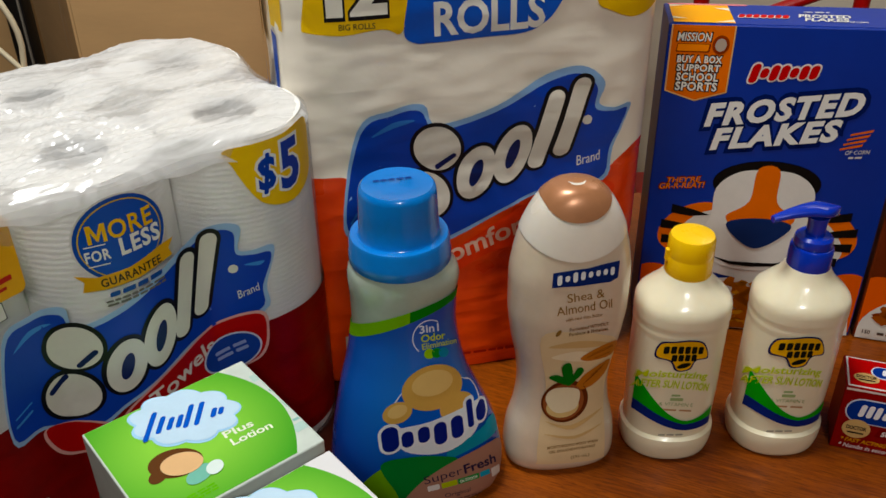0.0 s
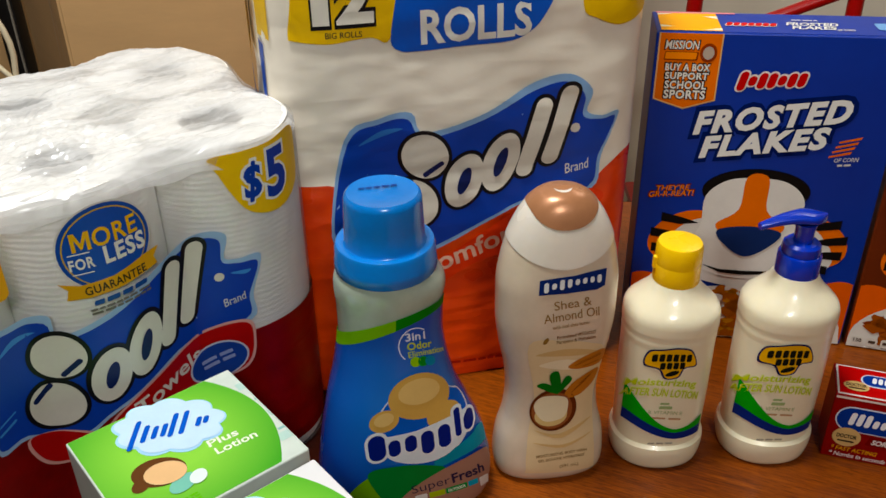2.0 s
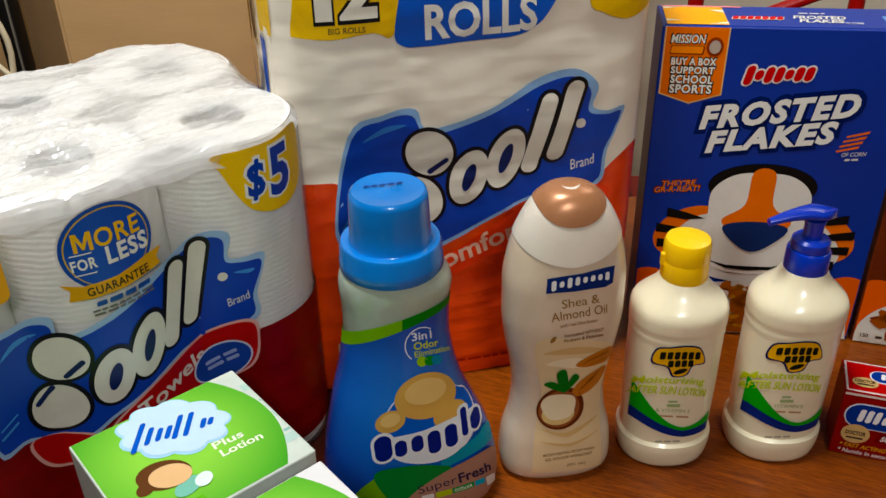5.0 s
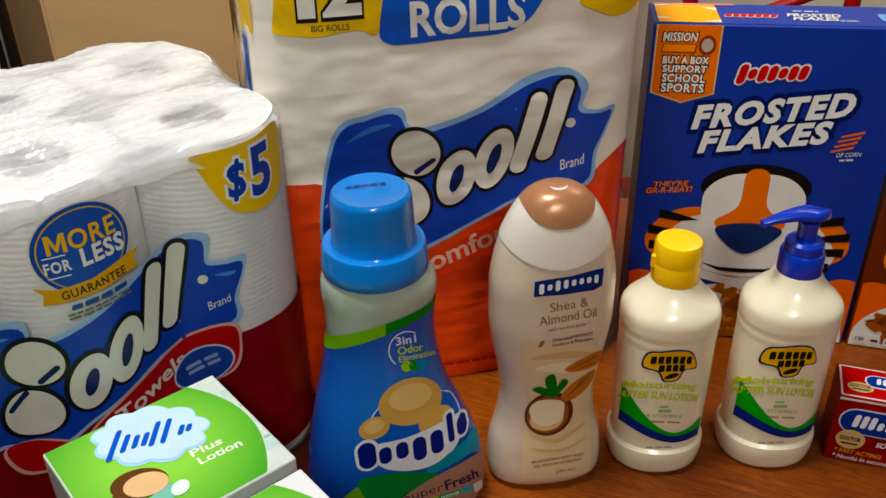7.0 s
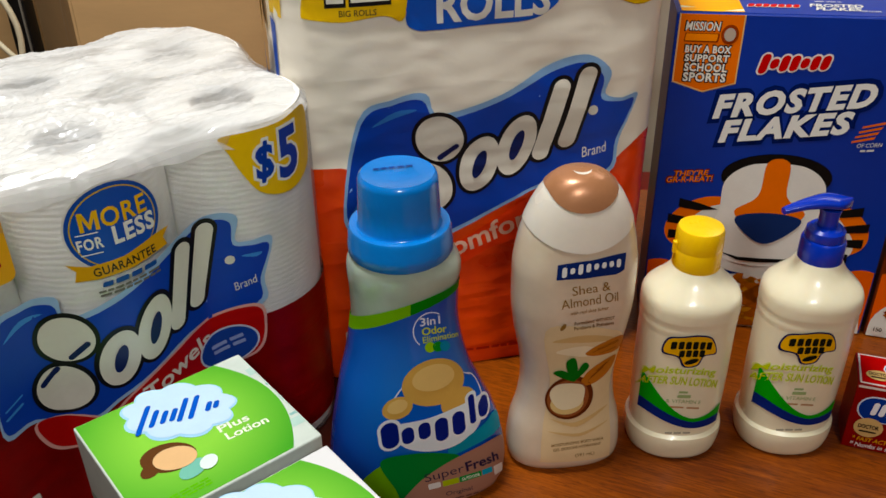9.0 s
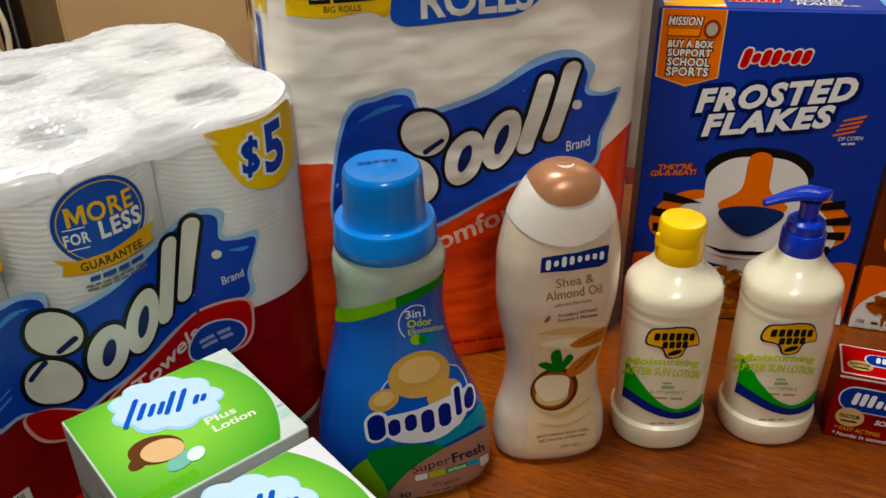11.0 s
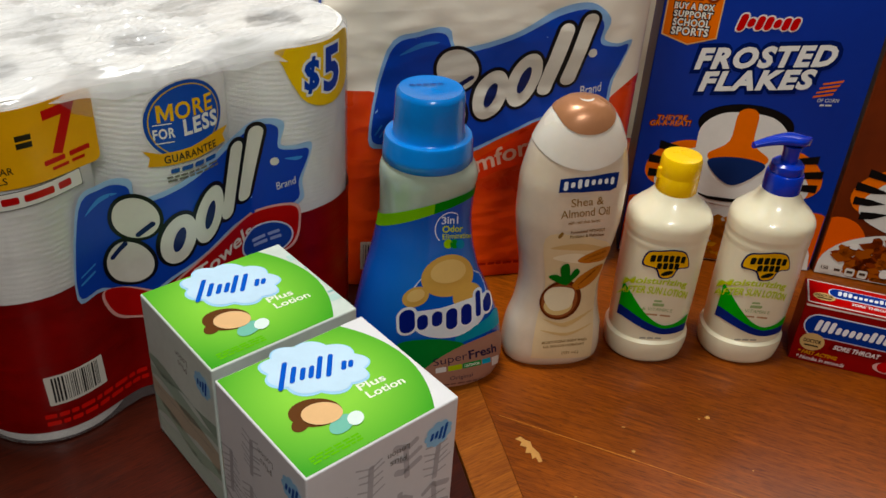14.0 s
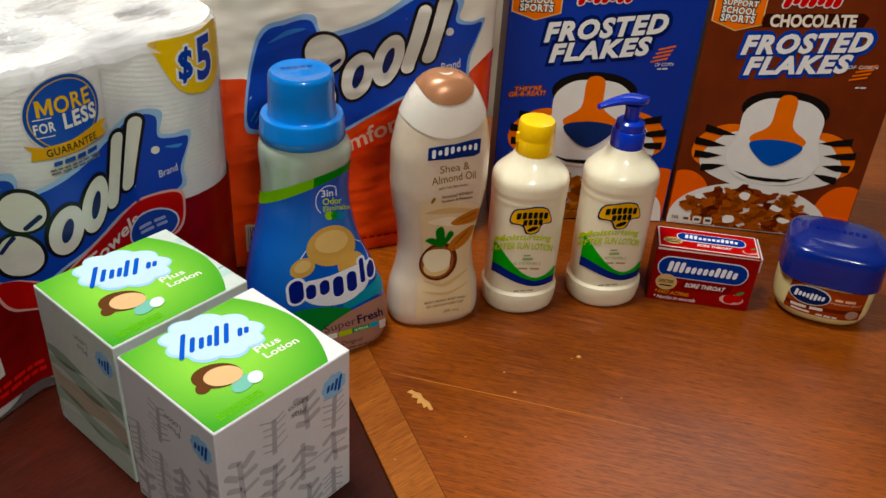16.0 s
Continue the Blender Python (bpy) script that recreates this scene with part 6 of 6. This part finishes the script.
def lotion_bottle(x, y, deg, pump):
    ob = thing("lotion_bottle", x, y, 0, deg, "cream lotion bottle with a blue pump dispenser" if pump else "cream lotion bottle with a yellow flip cap", "bottle", "lotion bottles")
    part("bottle", lathe(rings_of(LOTION, 0.0, 0.166, 66), 64), M_LOTION, ob, "cream coloured plastic body")
    sh = -0.006 if pump else -0.0035
    printed("mark_edge", ob, ink("121A4A"), [smooth_loop([(-0.0195 + sh, 0.108), (-0.0175 + sh, 0.1205), (-0.008 + sh, 0.1215), (0.004 + sh, 0.1225), (0.0140 + sh, 0.1195), (0.0190 + sh, 0.1060), (0.010 + sh, 0.1030), (0.006 + sh, 0.0945), (-0.004 + sh, 0.0935), (-0.009 + sh, 0.1025)], 5)], on_lotion, 0.0003, D)
    printed("mark", ob, ink("E0AE22"), [smooth_loop([(-0.0183 + sh, 0.109), (-0.0165 + sh, 0.1193), (-0.008 + sh, 0.1203), (0.004 + sh, 0.1213), (0.0132 + sh, 0.1185), (0.0178 + sh, 0.1070), (0.009 + sh, 0.1040), (0.005 + sh, 0.0957), (-0.003 + sh, 0.0947), (-0.008 + sh, 0.1035)], 5)], on_lotion, 0.0006, D, "yellow maker's mark with plain blocks")
    printed("mark_block", ob, ink("14160F"), [bar(-0.0125 + 0.0049 * k + sh, 0.1140 - 0.0002 * k, 0.0038, 0.0068, 0.0012, -2) for k in range(6)] + [bar(-0.0065 + 0.0047 * k + sh, 0.1062, 0.0038, 0.0062, 0.0012, -2) for k in range(4)] + [ell(0.001 + sh, 0.0990, 0.0052, 0.0022, 20)], on_lotion, 0.0009, D)
    for code, g, lf in (("DDE09A", 0.002, 0.0003), ("BCC84E", 0.0, 0.0006)):
        printed("title", ob, ink(code), [], on_lotion, lf, D, text=[words("Moisturizing", -0.004 + sh, 0.0895, 0.050 + g, 0.0078 + g, 0.05, 0.012 + g * 9, -5), words("AFTER SUN LOTION", -0.003 + sh, 0.0805, 0.054 + g, 0.0068 + g, 0.0, 0.012 + g * 9, -7)])
    printed("small_word", ob, ink("9FAE7E"), word_bars(-0.001 + sh, 0.0695, 0.008, 0.002, 1, 0, -3, 2) + word_bars(0.0 + sh, 0.0655, 0.012, 0.0030, 1, 0, -3, 3), on_lotion, 0.0003, D, text=[words("& VITAMIN E", 0.0005 + sh, 0.0605, 0.026, 0.0034, 0, 0.0, -5)])
    printed("small_word", ob, ink("B4906E"), word_bars(0.001 + sh, 0.0545, 0.026, 0.0018, 2, 0, -5, 4), on_lotion, 0.0003, D)
    printed("small_word", ob, ink("A8A294"), word_bars(0.0 + sh, 0.0285, 0.020, 0.0018, 3, 0, 0, 5), on_lotion, 0.0003, D)
    w0, w1 = -0.0325, 0.0285
    lo = lambda q: 0.0330 + 0.020 * ((q - 0.006) / 0.038) ** 2 + 0.004 * ((q - 0.006) / 0.038 < 0) * abs((q - 0.006) / 0.038)
    mid = lambda q: lo(q) + 0.0065 + 0.004 * (abs(q - 0.006) / 0.038)
    up = lambda q: mid(q) + 0.0035 + 0.0210 * ((abs(q - 0.006)) / 0.0385) ** 2.2
    printed("blue_wave", ob, ink("12246E"), [cut(lo, mid, w0, w1)], on_lotion, 0.0003, D, "navy wave")
    printed("green_wave", ob, ink("2E9A34"), [cut(mid, up, w0, w1)], on_lotion, 0.0004, D, "green wave")
    return ob


plain = lotion_bottle(0.2015, 0.5525, 2, False)
part("cap", lathe([(0.1585, 0, 0, 0.0165, 0.0165, 2), (0.160, 0, 0, 0.0172, 0.0172, 2), (0.1770, 0, 0, 0.0170, 0.0170, 2), (0.1775, 0, 0, 0.01685, 0.01685, 2), (0.1780, 0, 0, 0.01685, 0.01685, 2), (0.1787, 0, 0, 0.0170, 0.0170, 2), (0.1910, 0, 0, 0.0167, 0.0167, 2), (0.1938, 0, 0, 0.0155, 0.0155, 2), (0.1948, 0, 0, 0.0120, 0.0120, 2), (0.1946, 0, 0, 0.0040, 0.0040, 2)], 56), M_YELLOWCAP, plain, "yellow flip-top cap")
part("hinge", box(0.007, 0.004, 0.010, 0.001, (-0.019, -0.004, 0.1735)), M_YELLOWCAP, plain, "", False)
pumped = lotion_bottle(0.2905, 0.5570, 2, True)
part("pump_collar", lathe([(0.1590, 0, 0, 0.0150, 0.0150, 2), (0.1605, 0, 0, 0.0158, 0.0158, 2), (0.1810, 0, 0, 0.0155, 0.0155, 2), (0.1825, 0, 0, 0.0146, 0.0146, 2), (0.1828, 0, 0, 0.0135, 0.0135, 2), (0.1840, 0, 0, 0.0140, 0.0140, 2), (0.1895, 0, 0, 0.0132, 0.0132, 2), (0.1915, 0, 0, 0.0110, 0.0110, 2), (0.1918, 0, 0, 0.0070, 0.0070, 2)], 48), M_PUMP, pumped, "blue screw collar")
part("pump_stem", lathe([(0.190, 0, 0, 0.0068, 0.0068, 2), (0.2010, 0, 0, 0.0068, 0.0068, 2), (0.2060, 0, 0, 0.0080, 0.0075, 2)], 32), M_PUMP, pumped)


def pump_head(i, j):
    """Spout that tapers from the round head to a thin drooping tip."""
    f = j / 24
    x = 0.0145 - 0.050 * f
    half = (0.0095 * math.sin(min(1.0, (f + 0.03) / 0.32) * math.pi / 2)) if f < 0.32 else 0.0095 - 0.0065 * ((f - 0.32) / 0.68) ** 0.7
    thick = 0.0042 if f < 0.4 else 0.0042 - 0.0018 * (f - 0.4) / 0.6
    z = 0.2075 + 0.0045 * math.sin(math.pi * min(1, f * 0.9 + 0.08)) - 0.001 * f
    a = 2 * math.pi * i / 20
    c, s = math.cos(a), math.sin(a)
    return Vector((x, half * math.copysign(abs(c) ** 0.8, c), z + thick * math.copysign(abs(s) ** 0.8, s)))


bm = sheet(pump_head, 20, 25, True)
bmesh.ops.holes_fill(bm, edges=[e for e in bm.edges if e.is_boundary], sides=0)
bmesh.ops.rotate(bm, verts=bm.verts[:], cent=(0, 0, 0), matrix=Matrix.Rotation(radians(8), 3, "Z"))
part("pump_head", bm, M_PUMP, pumped, "blue pump head with a long spout")


# ---- lozenge carton ----
LW, LD, LH = 0.1000, 0.0410, 0.0630
loz = thing("lozenge_box", 0.3350, 0.5402, 0, -17.4, "small red carton of throat lozenges with worn corners", "medicine box")
part("carton", box(LW, LD, LH, 0.0008), M_REDCARTON, loz, "", False)
lf_front, lf_top = face((0, 0, 0), (1, 0, 0), (0, 0, 1)), face((0, 0, LH), (1, 0, 0), (0, 1, 0))
printed("worn_edge", loz, ink("D8CFC8"), [[(0.001, LH - 0.0030), (LW - 0.001, LH - 0.0016), (LW - 0.001, LH - 0.0008), (0.001, LH - 0.0008)]], lf_front, 0.0003)
part("end_flap", box(0.0012, LD - 0.002, 0.016, 0.0004, (LW + 0.0004, 0.001, LH - 0.0165)), M_TISSUE, loz, "pale open end flap", False)
printed("top_border", loz, ink("D8D2CC"), [bar(LW / 2, LD / 2, LW - 0.003, LD - 0.003, 0.001)], lf_top, 0.0002)
printed("top_panel", loz, ink("A8161C"), [[(0.003, 0.003), (LW - 0.003, 0.003), (LW - 0.003, LD - 0.003), (0.003, LD - 0.003)]], lf_top, 0.0004)
for f, cx, cy, w, h, tag in ((lf_front, 0.0480, 0.0415, 0.0860, 0.0225, 0), (lf_top, 0.0535, 0.0235, 0.0660, 0.0135, 1)):
    for code, g, li in (("D8DCE8", 0.0022, 0.0005), ("14307E", 0.0, 0.0008)):
        printed("name_oval", loz, ink(code), [bar(cx, cy, w + g, h + g, None)], f, li, label="navy name oval with plain blocks")
    n = 12
    hs = (1.0, 1.0, 1.0, 0.62, 0.62, 0.62, 0.62, 0.62, 0.9, 0.85, 0.8, 0.62)
    printed("name_block", loz, ink("E4E4E6"), [bar(cx - w * 0.40 + w * 0.80 * (k + 0.5) / n, cy - 0.001 + h * 0.22 * (hs[k] - 0.62), w * 0.80 / n * 0.72, h * 0.56 * hs[k], None, 0, 0.15) for k in range(n)], f, 0.0011)
    printed("claim", loz, ink("E6DCD8"), [], f, 0.0008, text=[words("SORE THROAT", cx + (0.006 if tag == 0 else 0.002), 0.0225 if tag == 0 else 0.0105, 0.0400 if tag == 0 else 0.034, 0.0052 if tag == 0 else 0.0045, 0.25, 0.03)])
    printed("gold_seal", loz, ink("C8A878"), [ell(0.0155, 0.0235 if tag == 0 else 0.0130, 0.0105 if tag == 0 else 0.0095, 0.0095 if tag == 0 else 0.0062)], f, 0.0012)
    printed("gold_seal_word", loz, ink("2A1E18"), word_bars(0.0155, 0.0195 if tag == 0 else 0.0100, 0.015, 0.0016, 1, 0, 0, 3), f, 0.0015, text=[words("DOCTOR", 0.0155, 0.0245 if tag == 0 else 0.0140, 0.0150, 0.0040, 0, 0.03)])
printed("claim_plate", loz, ink("6A0C12"), [bar(0.0550, 0.0225, 0.0480, 0.0085, 0.001, 0, 0.3)], lf_front, 0.0004)
printed("claim", loz, ink("D8A040"), [], lf_front, 0.0008, text=[words("* FAST ACTING", 0.0235, 0.0110, 0.0340, 0.0042, 0.2, 0.01)])
printed("claim", loz, ink("E6DCD8"), [], lf_front, 0.0008, text=[words("* Numbs in seconds", 0.0270, 0.0050, 0.0420, 0.0044, 0.2, 0.01)])
for f, px, py, r in ((lf_front, 0.0800, 0.0130, 0.0062), (lf_top, 0.0880, 0.0100, 0.0042)):
    printed("pale_swirl", loz, ink("D8A8A0"), [ell(px + 0.002, py - 0.001, r * 1.9, r * 0.95)], f, 0.0008)
    printed("cherry", loz, ink("B01424"), [ell(px, py, r, r * 0.9), ell(px + r * 1.2, py + r * 0.2, r * 0.8, r * 0.75)], f, 0.0011)
    printed("cherry_leaf", loz, ink("5E7A4A"), [ell(px + r * 1.4, py + r * 1.25, r * 0.7, r * 0.3, 25)], f, 0.0012)

# ---- jelly jar ----
JAR = [(0.0, 0.0330, 0, 0.0280, 2.6), (0.004, 0.0395, 0, 0.0340, 2.6), (0.014, 0.0432, 0, 0.0375, 2.7), (0.030, 0.0440, 0, 0.0380, 2.8), (0.042, 0.0430, 0, 0.0372, 2.9), (0.050, 0.0420, 0, 0.0365, 2.9)]
jar = thing("petroleum_jelly_jar", 0.5095, 0.5165, 0, -27, "pale jelly jar with navy lid and brown label", "jar")
jar.scale = (1.06, 1.06, 1.06)
part("jar", lathe(rings_of(JAR, 0.0, 0.050, 22), 72), M_JAR, jar, "pale yellow translucent jar")
part("lid", lathe([(0.0445, 0, 0, 0.0440, 0.0382, 3.6), (0.0450, 0, 0, 0.0456, 0.0395, 3.6), (0.0640, 0, 0, 0.0448, 0.0388, 3.6), (0.0730, 0, 0, 0.0440, 0.0380, 3.6), (0.0758, 0, 0, 0.0425, 0.0366, 3.5), (0.0776, 0, 0, 0.0395, 0.0340, 3.3), (0.0782, 0, 0.001, 0.0350, 0.0300, 2.8), (0.0806, 0, 0.002, 0.0330, 0.0265, 2.5), (0.0818, 0, 0.002, 0.0275, 0.0210, 2.4), (0.0822, 0, 0.002, 0.0120, 0.0090, 2.2)], 72), M_LID, jar, "navy screw lid with a raised oval")
printed("lid_block", jar, ink("0F2070"), [bar(-0.020 + 0.0058 * k, 0.003, 0.0040, 0.0062, 0.001, 0, 0.1) for k in range(8)], face((0, 0, 0.0821), (1, 0, 0), (0, 1, 0)), 0.0003)
jar_front = front_map(JAR, 0.0002, 0.0)


def on_jar(x, y, lift):
    return jar_front(x * 1.1, 0.0015 + y * 1.06, lift)


printed("label", jar, ink("8E3E1A"), [[(-0.0300, 0.0100), (0.0300, 0.0100), (0.0315, 0.0385), (-0.0290, 0.0385)]], on_jar, 0.0003, D, "glossy brown label")
printed("label_stripe", jar, ink("5E2410"), [[(-0.0295, 0.0145), (0.0305, 0.0175), (0.0305, 0.0215), (-0.0295, 0.0185)]], on_jar, 0.0005, D)
for code, g, li in (("CFC4BC", 0.0012, 0.0007), ("0E1E4A", 0.0, 0.0010)):
    printed("name_oval", jar, ink(code), [ell(-0.0130, 0.0290, 0.0155 + g, 0.0082 + g, 0, 36)], on_jar, li, D)
printed("name_block", jar, ink("D8D8DC"), [bar(-0.0235 + 0.0030 * k, 0.0290, 0.0021, (0.0070, 0.0045, 0.0045, 0.0045, 0.0065, 0.0065, 0.0045, 0.0045)[k], None, 0, 0.1) for k in range(8)], on_jar, 0.0013, D)
printed("label_word", jar, ink("D8A88A"), word_bars(0.0150, 0.0300, 0.018, 0.0024, 2, 0, 0, 3), on_jar, 0.0006, D, text=[words("HEALING JELLY", 0.0165, 0.0262, 0.0240, 0.0030, 0, 0.01)])
printed("label_word", jar, ink("E0D2C6"), word_bars(-0.0130, 0.0170, 0.028, 0.0028, 2, 0, 3, 4) + word_bars(-0.0170, 0.0125, 0.018, 0.0020, 1, 0, 0, 5) + word_bars(0.004, 0.0118, 0.018, 0.0018, 3, 0, 0, 6), on_jar, 0.0008, D)
printed("label_seal", jar, ink("A88A7A"), [ell(0.0230, 0.0165, 0.0050, 0.0046)], on_jar, 0.0009, D)
